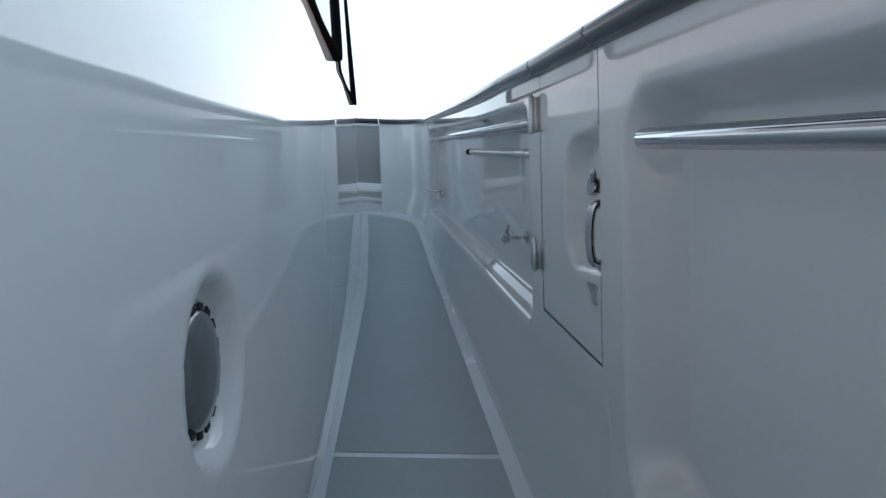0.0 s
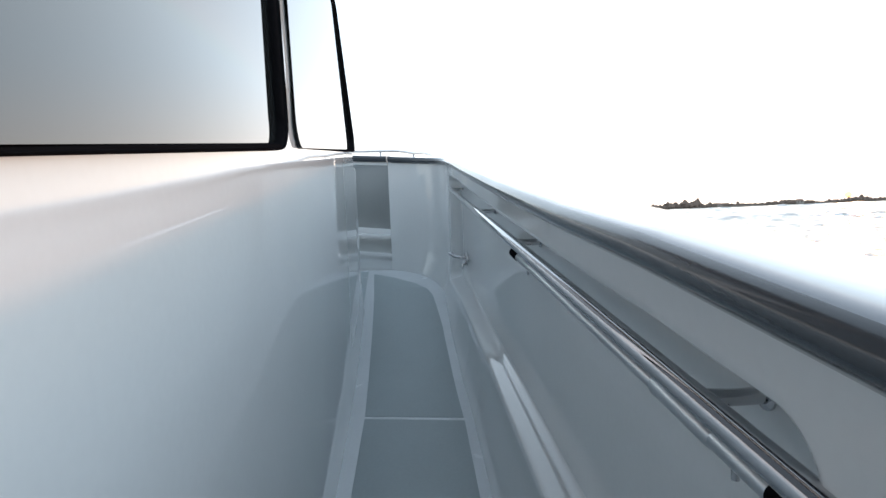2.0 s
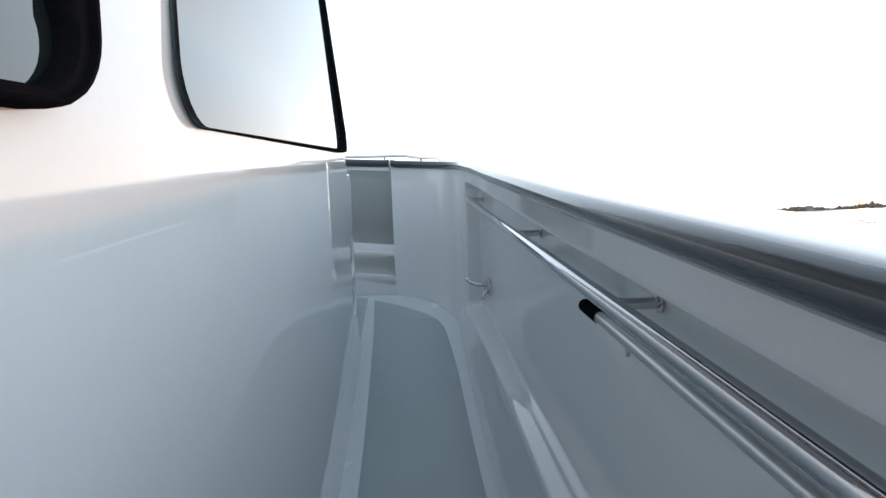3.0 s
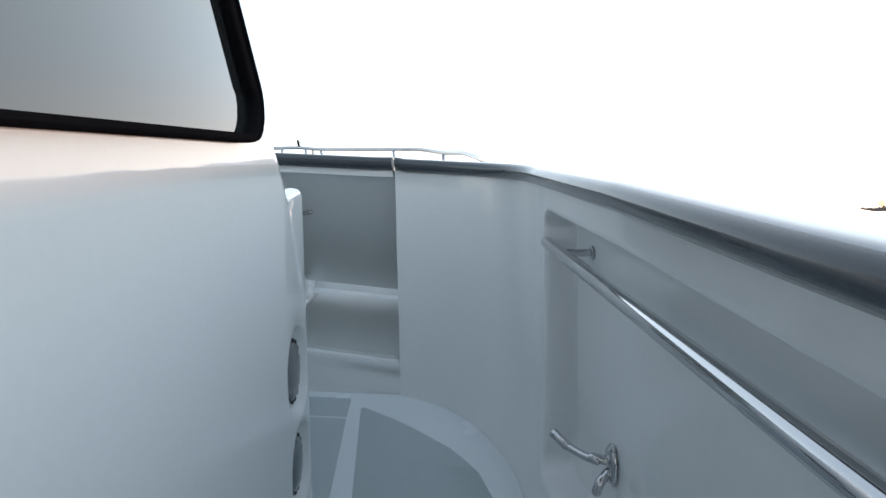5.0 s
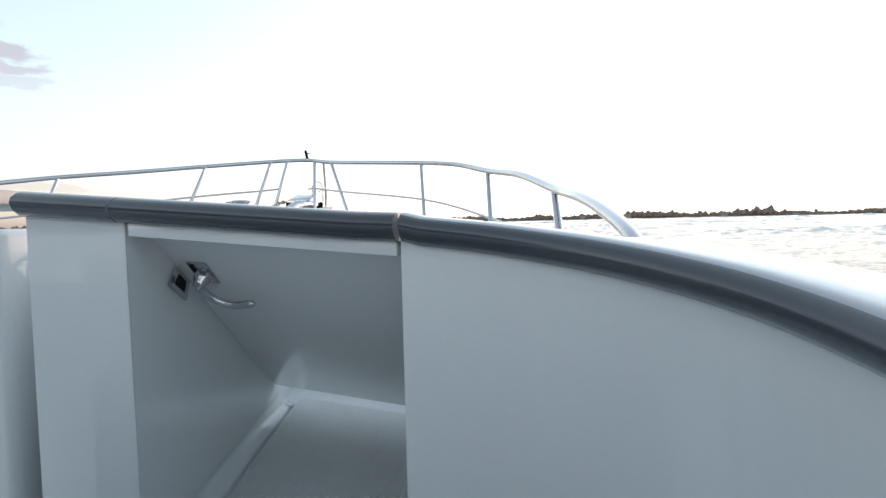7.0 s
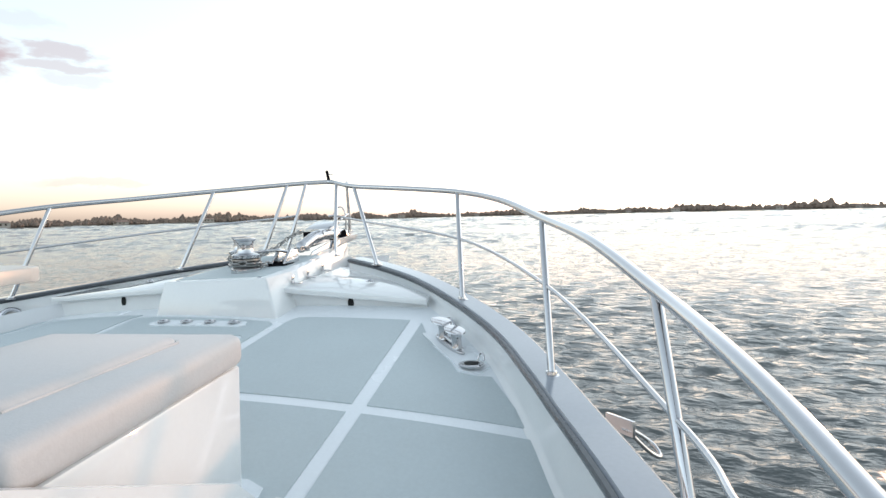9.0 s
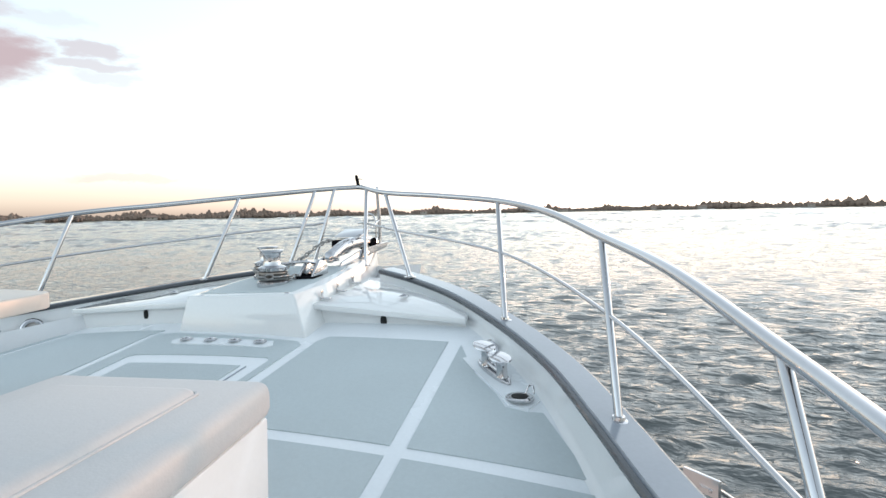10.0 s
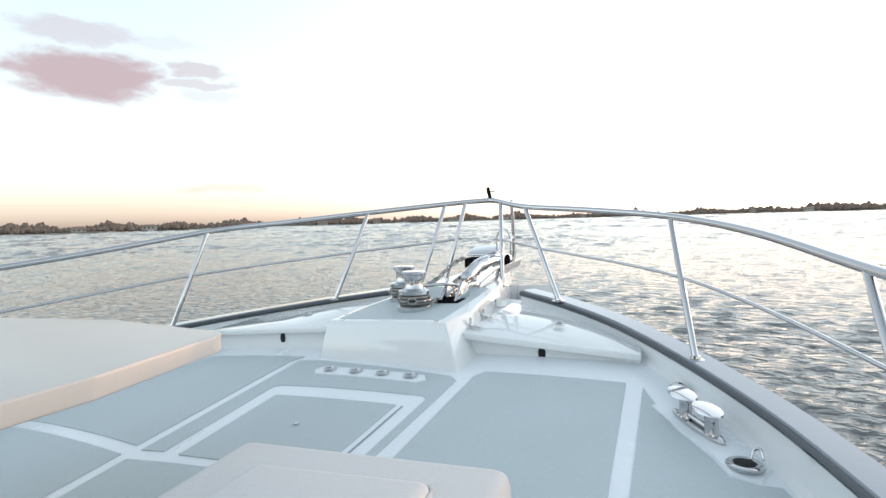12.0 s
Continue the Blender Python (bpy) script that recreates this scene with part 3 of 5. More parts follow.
def house():
    ob = thing("deckhouse", (house_x(-6) - 1.5, -6, -1.6), "glossy white deckhouse with black-framed windows", "deckhouse")
    # one skin: the side, a rounded corner, then a low front running forward to the middle
    r = 0.055
    foot = curve_of([(-14, 0.15), (-8.3, 0.115), (-7.5, 0.045), (-4.9, 0.0), (-3.0, -0.02)])
    ys = list(np.linspace(-14, -9.0, 18)) + list(np.arange(-8.97, -8.66, 0.008)) + list(np.linspace(-8.6, -4.7, 40)) + list(np.arange(-4.66, FRONT_Y - 0.05, 0.0115))
    line = [(Vector((house_x(y), y, 0)), Vector((0.9739, 0.227, 0))) for y in ys]
    a0, a1 = math.atan2(0.227, 0.9739), math.atan2(0.857, 0.515)
    cc = line[-1][0] - Vector((0.9739, 0.227, 0)) * r
    for i in range(1, 11):
        a = a0 + (a1 - a0) * i / 10
        n = Vector((math.cos(a), math.sin(a), 0))
        line.append((cc + n * r, n))
    line.append((line[-1][0] + Vector((-0.857, 0.515, 0)) * 1.25, Vector((0.515, 0.857, 0))))
    bm = bmesh.new()

    def rake(y):
        # locker top rising forward, a short step, then the raked windscreen line
        if y > -3.54:
            return LOCKER_Z(y)
        if y > -3.578:
            return 0.128 + (-3.54 - y) * 1.26
        return min(ROOF_Z, 0.176 + (-3.578 - y) * 1.03)


    def hollow(y, z):
        d = 0
        for vy, vz, vr, vd in VENTS:
            q = math.hypot(y - vy, z - vz)
            d = max(d, vd * ease((vr * 1.20 - q) / 0.032))
        return d

    cols = []
    for p, n in line:
        f = FLOOR_Z(min(p.y, -2.6)) - 0.02
        t = rake(p.y)
        col = []
        za = max(f + 0.12, -1.14)
        zs = list(np.linspace(f, za, 13))[:-1] + list(np.linspace(za, -0.26, 110))[:-1] + list(np.linspace(-0.26, t - 0.03, 18))
        for z in zs:
            k = foot(p.y) * max(0, 1 - (z - f) / 0.3) + max(0, z - 0.2) * 0.04 + (hollow(p.y, z) if z < 0 else 0)
            col.append(bm.verts.new((p.x - n.x * k, p.y - n.y * k, z)))
        k = max(0, t - 0.2) * 0.04
        for o, hgt in ((0.004, -0.014), (0.012, -0.005), (0.028, 0.0), (0.045, 0.0)):
            y = p.y - n.y * (o + k)
            col.append(bm.verts.new((p.x - n.x * (o + k), y, (LOCKER_Z(y) if p.y > -3.54 else t) + hgt)))
        cols.append(col)
    for a, b in zip(cols, cols[1:]):
        for i in range(len(a) - 1):
            bm.faces.new((a[i], b[i], b[i + 1], a[i + 1]))
    bm.faces.new([c[-1] for c, q in zip(cols, line) if q[0].y > -3.54] + [bm.verts.new((0.4, -3.58, LOCKER_Z(-3.58))), bm.verts.new((2.0, -3.58, LOCKER_Z(-3.58)))])
    part("side_skin", bm, GEL, ob, angle=50)
    # raked front face running inboard
    front = [(house_x(-3.60) - 0.03, -3.60, 0.165), (house_x(-4.58) - 0.04, -4.57, ROOF_Z), (-1.2, -4.57, ROOF_Z), (-1.2, -3.60, 0.165)]
    part("front_face", prism(front, [(p[0], p[1] - 0.06, p[2]) for p in front], 0.01), GEL, ob)
    part("windscreen", prism([(1.95, -3.72, 0.32), (1.80, -4.42, 1.08), (-1.0, -4.42, 1.08), (-1.0, -3.72, 0.32)], [(1.95, -3.70, 0.332), (1.80, -4.40, 1.092), (-1.0, -4.40, 1.092), (-1.0, -3.70, 0.332)]), GLASS, ob)
    # roof with a brow over the side deck
    # aft of y -8.2 widened out of view, only to shade the deck
    roof = [(house_x(-4.3) + 0.20, -4.55, ROOF_Z), (house_x(-4.9) + 0.30, -5.0, ROOF_Z - 0.02), (house_x(-8.2) + 0.30, -8.2, ROOF_Z - 0.02), (bulwark_x(-8.9) + 0.05, -8.9, ROOF_Z - 0.02), (bulwark_x(-14) + 0.05, -14, ROOF_Z - 0.02), (-2.5, -14, ROOF_Z), (-2.5, -4.2, ROOF_Z), (1.9, -4.2, ROOF_Z)]
    part("roof", prism(roof, [(p[0] - 0.02, p[1], p[2] + 0.12) for p in roof], 0.03, 3), GEL, ob, "white roof overhang, widened aft unseen to shade the deck")
    return ob


HOUSE = house()


def window(name, corners, r, label, grow=None):
    """A window on the house side: black rubber frame standing proud, dark glass. corners: (y, z) of the outer edge."""
    pts = [Vector((y, z)) for y, z in corners]
    def outline(inset):
        out = []
        n = len(pts)
        cen = sum(pts, Vector((0, 0))) / n
        for i in range(n):
            a, b, c = pts[i - 1], pts[i], pts[(i + 1) % n]
            d1, d2 = (a - b).normalized(), (c - b).normalized()
            bis = (d1 + d2).normalized()
            ang = math.acos(max(-1, min(1, d1.dot(d2)))) / 2
            q = b + bis * inset / math.sin(ang)
            rr = max(0.02, r - inset)
            t = rr / math.tan(ang)
            s, e, m = q + d1 * t, q + d2 * t, q + bis * (rr / math.sin(ang))
            for k in range(9):
                u = k / 8
                v = (s - m) * (1 - u) + (e - m) * u
                out.append(m + v.normalized() * rr)
        return out
    def place(ring, off):
        if grow:
            k = [min(1, max(0, (p.x - grow[0]) / (grow[1] - grow[0]))) for p in ring]
            return [(house_x(p.x) - max(0, p.y - 0.2) * 0.04 + 0.9739 * (off * f + 0.003), p.x + 0.227 * off * f, p.y) for p, f in zip(ring, k)]
        return [(house_x(p.x) - max(0, p.y - 0.2) * 0.04 + 0.9739 * off, p.x + 0.227 * off, p.y) for p in ring]
    bm = bmesh.new()
    prof = [(0.0, -0.01), (-0.001, 0.014), (0.003, 0.028), (0.012, 0.036), (0.022, 0.038), (0.026, 0.031), (0.030, 0.030), (0.046, 0.032), (0.056, 0.026), (0.062, 0.012), (0.064, -0.01)]
    outer = outline(0)

    def narrow(ring):
        # the lower bar is slimmer than the jambs
        slim = [1 - 0.68 * k / 8 for k in range(9)] + [0.32 + 0.68 * k / 8 for k in range(9)] + [1.0] * 18
        ring = [a.lerp(b, w) for a, b, w in zip(outer, ring, slim)]
        if not grow:
            return ring
        k = [min(1, max(0.004, (p.x - grow[0]) / (grow[1] - grow[0]))) for p in ring]
        return [a.lerp(b, f) for a, b, f in zip(outer, ring, k)]

    rings = [[bm.verts.new(p) for p in place(narrow(outline(i)), o)] for i, o in prof]
    for a, b in zip(rings, rings[1:]):
        for j in range(len(a)):
            bm.faces.new((a[j], a[(j + 1) % len(a)], b[(j + 1) % len(a)], b[j]))
    w = part(name, bm, RUBBER, HOUSE, label)
    bm = bmesh.new()
    bm.faces.new([bm.verts.new((house_x(p.x) - (p.y - 0.2) * 0.025 + 0.010, p.x, p.y)) for p in narrow(outline(0.058))])
    g = finish("pane", bm, GLASS, None, "dark tinted glass pane", smooth=False)
    g.parent = w
    g.matrix_parent_inverse = w.matrix_basis.inverted()


window("window", [(-8.30, -0.325), (-6.56, -0.10), (-6.50, 0.95), (-8.22, 0.80)], 0.10, "black rubber window frame", (-8.3, -7.3))
window("window", [(-6.30, -0.06), (-3.785, 0.234), (-4.50, 1.095), (-6.26, 1.03)], 0.09, "black rubber raked window frame", (-6.3, -4.3))


def vent(y, z, r, depth, label):
    ob = thing("round_vent", (house_x(y), y, z), label, "vent")
    ax = (0.9739, 0.227, 0)
    p = Vector((house_x(y), y, z)) - Vector(ax) * depth
    part("ring", lathe([(r * 0.90, 0.0), (r * 0.90, 0.003), (r * 0.86, 0.006), (r * 0.80, 0.006), (r * 0.78, 0.002)], 40, p, ax), CHROME, ob, "polished steel ring")
    part("cowl", lathe([(r * 0.79, 0.001), (r * 0.77, 0.008), (r * 0.68, 0.015), (r * 0.45, 0.021), (r * 0.2, 0.023), (0.0, 0.0235)], 40, p, ax), VENTSTEEL, ob, "grey steel domed cowl")
    side, up = Vector((-0.227, 0.9739, 0)), Vector((0, 0, 1))
    for i in range(16):
        a = i * math.pi / 8 + 0.2
        c = p + (side * math.cos(a) + up * math.sin(a)) * r * 0.76 + Vector(ax) * 0.0095
        u, w = side * -math.sin(a) + up * math.cos(a), side * math.cos(a) + up * math.sin(a)
        q = [c + u * k * r * 0.075 + w * m * r * 0.05 for k, m in ((-1, -1), (1, -1), (1, 1), (-1, 1))]
        part("slot", prism(q, [v + Vector(ax) * 0.003 for v in q]), DARK, ob, "dark louvre slot")


vent(*VENTS[0], "round recessed steel vent low on the deckhouse side")
vent(*VENTS[1], "round recessed steel vent by the deckhouse corner")
vent(*VENTS[2], "round recessed steel vent low by the deckhouse corner")


# ---- chrome filler cap on the locker forward of the windscreen ----
def filler_cap():
    c = (1.875, -3.245, LOCKER_Z(-3.245) + 0.001)
    up = (0, -0.148, 0.989)
    g = 1.8
    ob = thing("deck_filler", c, "round polished steel deck filler on the white locker top", "deck filler")
    part("flange", lathe([(k * g, h) for k, h in ((0.048, 0), (0.048, 0.006), (0.044, 0.012), (0.037, 0.014), (0.036, 0.008))], 40, c, up), CHROME, ob)
    part("lid", lathe([(k * g, h) for k, h in ((0.0355, 0.002), (0.0355, 0.012), (0.024, 0.015), (0.0, 0.015))], 36, c, up), CHROME, ob)
    part("key_slot", lathe([(0.008, 0.0145), (0.008, 0.0165)], 12, c, up), DARK, ob, "dark key hole")


filler_cap()

# ---- step-through in the bridge ----
def alcove():
    ay, by = BRIDGE_Y, -1.42
    fl, fr, bl, br = 1.49, ALC_R, 1.33, 2.12
    ft = 1.486
    zf_r, zf_l, zb_l, zb_r = SILL_Z, SILL_Z + 0.075, -0.452, -0.53
    ay += 0.003
    q = [(fr, ay, zf_r), (fl, ay, zf_l), (bl, by, zb_l), (br, by, zb_r)]
    top_l, top_r = (ft - 0.01, ay + 0.055, cap_z((ft, -2.4)) - 0.002), (fr - 0.006, ay + 0.055, cap_z((fr, -2.4)) - 0.002)

    def slab(corners, off):
        return prism(corners, [Vector(c) + Vector(off) for c in corners])

    floor = q[:2] + [Vector(q[1]).lerp(Vector(q[2]), 1.18), Vector(q[0]).lerp(Vector(q[3]), 1.18)]
    tagged(finish("step_recess_floor", slab(floor, (0, 0, -0.03)), GEL, smooth=False), "white moulded floor of the step recess", "floor", kind="structure")
    sill = [Vector(floor[2]), Vector(floor[3]), Vector(floor[3]) + Vector((0, 0.02, 0.17)), Vector(floor[2]) + Vector((0, 0.02, 0.17))]
    tagged(finish("wall_step_end", slab(sill, (0, 0.03, 0)), GEL, smooth=False), "white riser from the step up to the foredeck", "wall", kind="structure")
    port = [(fl, ay, zf_l), (ft, ay, top_l[2]), top_l, (bl, by, zb_l + 0.35), Vector(floor[2]) + Vector((0, 0, 0.16)), floor[2]]
    tagged(finish("wall_step_port", slab(port, (-0.03, 0, 0)), GEL, smooth=False), "white moulded port side of the step recess", "wall", kind="structure")
    star = [(fr, ay, zf_r), floor[3], Vector(floor[3]) + Vector((0, 0, 0.16)), top_r, (fr, ay, top_r[2])]
    tagged(finish("wall_step_starboard", slab(star, (0.03, 0, 0)), GEL, smooth=False), "white moulded starboard side of the step recess", "wall", kind="structure")

    def on(u, w, h=0.0):
        p = Vector(q[1]).lerp(Vector(q[0]), u).lerp(Vector(q[2]).lerp(Vector(q[3]), u), w)
        return p + Vector((0, 0, h))
    step = thing("step_tread", on(0.5, 0.5), "grey ribbed non-slip tread on the white step", "step tread")
    # ribbed tread with rounded far corners
    bm = bmesh.new()
    n = 150
    rows = []
    for i in range(n + 1):
        u = 0.085 + 0.885 * i / n
        e = min(i, n - i) / n * 0.885
        far = 1.07 - 0.06 * (1 - math.sqrt(max(0, 1 - max(0, 1 - e / 0.07) ** 2)))
        h = 0.008 + 0.0022 * (i % 2)
        rows.append([bm.verts.new(on(u, 0.07, 0.001)), bm.verts.new(on(u, 0.073, h)), bm.verts.new(on(u, far - 0.004, h)), bm.verts.new(on(u, far, 0.001))])
    for a, b in zip(rows, rows[1:]):
        for k in range(3):
            bm.faces.new((a[k], b[k], b[k + 1], a[k + 1]))
    part("ribbed_pad", bm, TREAD, step, angle=20)
    part("nosing", tube([on(0.02, 0.03, 0.0), on(0.98, 0.03, 0.0)], 0.014, 12), GEL, step, "white rounded nosing")
    # cove between the port side and the tread
    bm = bmesh.new()
    rows = []
    for i in range(21):
        w = 0.03 + 0.97 * i / 20
        ring = []
        for k in range(9):
            a = math.pi / 2 * k / 8
            c = on(0, w)
            ring.append(bm.verts.new(c + Vector((0.052 * (1 - math.sin(a)) + 0.002, 0, 0.052 * (1 - math.cos(a)) + 0.004))))
        rows.append(ring)
    for a, b in zip(rows, rows[1:]):
        for k in range(8):
            bm.faces.new((a[k], b[k], b[k + 1], a[k + 1]))
    part("cove", bm, GEL, step, "glossy white cove moulding")
    part("drain_boss", lathe([(0.018, 0), (0.017, 0.008), (0.008, 0.014), (0.0, 0.015)], 16, on(0.055, 0.985, 0.006)), GEL, step, "small white boss")
    # slanted door panel under the cap
    ob = thing("step_door", (1.85, -1.9, 0.0), "closed white slanted door panel with chrome lever latch", "door")
    tl, tr = Vector(top_l) + Vector((0.006, 0, 0)), Vector(top_r) + Vector((-0.006, 0, 0))
    lo_l, lo_r = Vector((bl + 0.006, by - 0.07, zb_l + 0.105)), Vector((br - 0.006, by - 0.07, zb_r + 0.105))
    nrm = (tr - tl).cross(lo_l - tl).normalized()
    if nrm.y < 0:
        nrm = -nrm
    part("panel", prism([tl, tr, lo_r, lo_l], [p + nrm * 0.04 for p in (tl, tr, lo_r, lo_l)], 0.004), GEL, ob)
    lip = [Vector((ft + 0.01, ay - 0.004, tl.z + 0.0)), Vector((fr - 0.01, ay - 0.004, tr.z + 0.0))]
    part("lip", prism([lip[0], lip[1], lip[1] + Vector((0, 0.06, 0)), lip[0] + Vector((0, 0.06, 0))], [p + Vector((0, 0, -0.035)) for p in (lip[0], lip[1], lip[1] + Vector((0, 0.06, 0)), lip[0] + Vector((0, 0.06, 0)))], 0.004), GEL, ob)
    f = lambda u, w, d=0.0: tl.lerp(tr, u).lerp(lo_l.lerp(lo_r, u), w) - nrm * d
    def plate(u0, u1, w0, w1, d0, d1):
        return prism([f(u0, w0, d0), f(u1, w0, d0), f(u1, w1, d0), f(u0, w1, d0)], [f(u0, w0, d1), f(u1, w0, d1), f(u1, w1, d1), f(u0, w1, d1)], 0.003)
    part("latch_plate", plate(0.07, 0.16, 0.155, 0.25, -0.001, 0.006), CHROME, ob)
    part("latch_body", lathe([(0.026, 0), (0.024, 0.02), (0.018, 0.03), (0.016, 0.045), (0.0, 0.047)], 20, f(0.115, 0.21, 0.004), -nrm), CHROME, ob)
    part("lever", tube([f(0.115, 0.215, 0.045), f(0.15, 0.26, 0.05), f(0.22, 0.285, 0.05), f(0.31, 0.275, 0.045)], 0.012), CHROME, ob, "chrome lever handle")
    g = [Vector(p) for p in ((1.458, -2.195, 0.218), (1.446, -2.123, 0.166), (1.45, -2.15, 0.107), (1.464, -2.236, 0.165))]
    out = (g[1] - g[0]).cross(g[3] - g[0]).normalized()
    out = out if out.x > 0 else -out
    mid = sum(g, Vector()) / 4
    k = thing("latch_keeper", mid, "polished steel latch keeper on the recess side", "latch keeper")
    part("plate", prism(g, [p + out * 0.008 for p in g], 0.002), CHROME, k)
    w = [mid.lerp(p, 0.5) + out * 0.0085 for p in g]
    part("slot", prism(w, [p + out * 0.002 for p in w]), DARK, k, "dark slot in the keeper")


alcove()


# ---- foredeck ----
AFT = set(scene.objects)


def deck_z(x, y):
    return 0.1666 * y - 0.040 * (x * x - 0.24)


RIM_S = [(2.66, -2.25, -0.13), (2.54, -1.8, -0.13), (2.405, -1.4, -0.125), (2.295, -1.12, -0.115), (2.205, -0.92, -0.10), (2.07, -0.62, -0.072), (1.82, -0.14, -0.012), (1.49, 0.28, 0.066), (1.09, 0.67, 0.15), (0.70, 0.93, 0.21), (0.38, 1.08, 0.25)]
RIM_P = [(-0.38, 1.0, 0.26), (-0.62, 0.82, 0.235), (-0.95, 0.66, 0.19), (-1.42, 0.42, 0.115), (-1.85, 0.05, 0.04), (-2.2, -0.5, -0.03), (-2.5, -1.2, -0.10), (-2.7, -2.0, -0.1), (-2.8, -2.6, -0.1)]


def foredeck():
    bm = bmesh.new()
    xs, ys = np.linspace(-2.75, 2.75, 45), np.linspace(-2.52, 1.2, 36)
    g = [[bm.verts.new((x, y, deck_z(x, y) - 0.003)) for x in xs] for y in ys]
    def inside(x, y):
        rim = [(p[0] + 0.05, p[1] + 0.05) for p in RIM_S] + [(0.0, 1.25)] + [(p[0] - 0.05, p[1] + 0.05) for p in RIM_P]
        hit_ = False
        for (x1, y1), (x2, y2) in zip(rim, rim[1:] + rim[:1]):
            if (y1 > y) != (y2 > y) and x < (x2 - x1) * (y - y1) / (y2 - y1) + x1:
                hit_ = not hit_
        return hit_
    for i in range(35):
        for j in range(44):
            cx, cy = (xs[j] + xs[j + 1]) / 2, (ys[i] + ys[i + 1]) / 2
            if inside(cx, cy) and not (1.25 < cx < 2.32 and cy < -1.38):
                bm.faces.new((g[i][j], g[i][j + 1], g[i + 1][j + 1], g[i + 1][j]))
    bmesh.ops.delete(bm, geom=[v for v in bm.verts if not v.link_faces], context="VERTS")
    return tagged(finish("foredeck_floor", bm, STRIP), "smooth white foredeck between grey non-skid panels", "floor", kind="structure")


FOREDECK = foredeck()


def panel(corners, name="deck_panel", mat=None, rise=0.0015, parent=None, cell=0.12):
    """A non-skid panel on the foredeck, of any outline."""
    pts = [Vector((x, y, 0)) for x, y in corners]
    bm = bmesh.new()
    f = bm.faces.new([bm.verts.new(p) for p in pts])
    x0, x1 = min(p.x for p in pts), max(p.x for p in pts)
    y0, y1 = min(p.y for p in pts), max(p.y for p in pts)
    for k in range(1, int((x1 - x0) / cell) + 1):
        bmesh.ops.bisect_plane(bm, geom=bm.verts[:] + bm.edges[:] + bm.faces[:], plane_co=(x0 + k * cell, 0, 0), plane_no=(1, 0, 0))
    for v in bm.verts:
        v.co.z = deck_z(v.co.x, v.co.y) + rise
    edge = [e for e in bm.edges if e.is_boundary]
    ext = bmesh.ops.extrude_edge_only(bm, edges=edge)
    for v in ext["geom"]:
        if isinstance(v, bmesh.types.BMVert):
            v.co.z -= rise + 0.008
    return finish(name, bm, mat or NONSKID, parent or FOREDECK)


def cline(x, y0=-0.8, lean=-0.10):
    return lambda y: x + lean * (y - y0)


IN_S, OUT_S = cline(0.515, -0.7, -0.02), cline(1.365, -0.766, -0.11)
TR = lambda x: -0.766 + 0.145 * (x - 1.366)      # middle of the transverse strip
h = 0.033
panel([(0.545, TR(0.545) + h), (OUT_S(-0.77) - h, TR(1.33) + h), (OUT_S(0.225) - h, 0.225), (0.57, 0.075), (0.535, 0.0)])
panel([(OUT_S(-0.77) + h, TR(1.40) + h), (2.07, TR(2.07) + h + 0.01), (1.83, -0.27), (1.76, -0.295), (1.67, -0.295), (1.61, -0.21), (1.47, -0.075), (1.36, 0.11), (OUT_S(0.215) + h + 0.01, 0.215)])
panel([(0.545, -2.25), (1.24, -2.25), (1.24, -1.37), (OUT_S(-1.36) - h, -1.36), (OUT_S(-0.83) - h, TR(1.33) - h), (0.545, TR(0.545) - h)])
panel([(OUT_S(-1.35) + h, -1.36), (2.36, -1.36), (2.28, -1.0), (2.11, TR(2.11) - h), (OUT_S(-0.83) + h, TR(1.40) - h)])
panel([(-0.545, -0.06), (-0.43, -0.04), (0.43, -0.03), (0.475, -0.065), (0.47, -0.86), (0.43, -0.86), (0.43, -0.28), (0.40, -0.255), (-0.40, -0.355), (-0.43, -0.38), (-0.43, -1.0), (-0.555, -1.02)])
panel([(-0.335, -0.455), (0.325, -0.37), (0.325, -0.92), (-0.335, -1.0)], "hatch_lid")
panel([(0.355, -0.37), (0.362, -0.37), (0.362, -0.9), (0.355, -0.9)], "hatch_gap", CAPTOP, 0.001)
panel([(-0.62, -1.0), (-1.80, -0.90), (-1.31, -0.04), (-0.56, -0.005), (-0.60, -0.08)])
panel([(-1.90, -0.9), (-2.2, -0.9), (-1.95, -0.5), (-1.42, -0.04), (-1.39, -0.03)])
panel([(-0.62, -1.07), (-1.86, -0.97), (-2.1, -2.2), (-0.64, -2.2)])
panel([(-0.55, -1.09), (0.47, -0.94), (0.47, -2.2), (-0.55, -2.2)])


def rim_wall(path, side, name, label):
    """Low inner face of the foredeck bulwark below its cap."""
    pts = smooth_path(path, 6)
    st = []
    for i, p in enumerate(pts):
        d = (pts[min(i + 1, len(pts) - 1)] - pts[max(i - 1, 0)])
        n = Vector((d.y, -d.x, 0)).normalized() * side
        foot = deck_z(p.x - n.x * 0.03, p.y - n.y * 0.03) - 0.004
        st.append([p + Vector((0, 0, 0.01)) + n * 0.02, p + Vector((0, 0, 0.005)), Vector((p.x + n.x * 0.004, p.y + n.y * 0.004, foot + 0.03)), Vector((p.x - n.x * 0.006, p.y - n.y * 0.006, foot + 0.012)), Vector((p.x - n.x * 0.03, p.y - n.y * 0.03, foot + 0.001)), Vector((p.x + n.x * 0.02, p.y + n.y * 0.02, foot - 0.02))])
    return tagged(finish(name, sweep(st), GEL, angle=50), label, "wall", kind="structure")


rim_wall(RIM_S, 1, "wall_bow_starboard", "low glossy white bulwark of the foredeck")
rim_wall(RIM_P, 1, "wall_bow_port", "low glossy white bulwark of the foredeck")


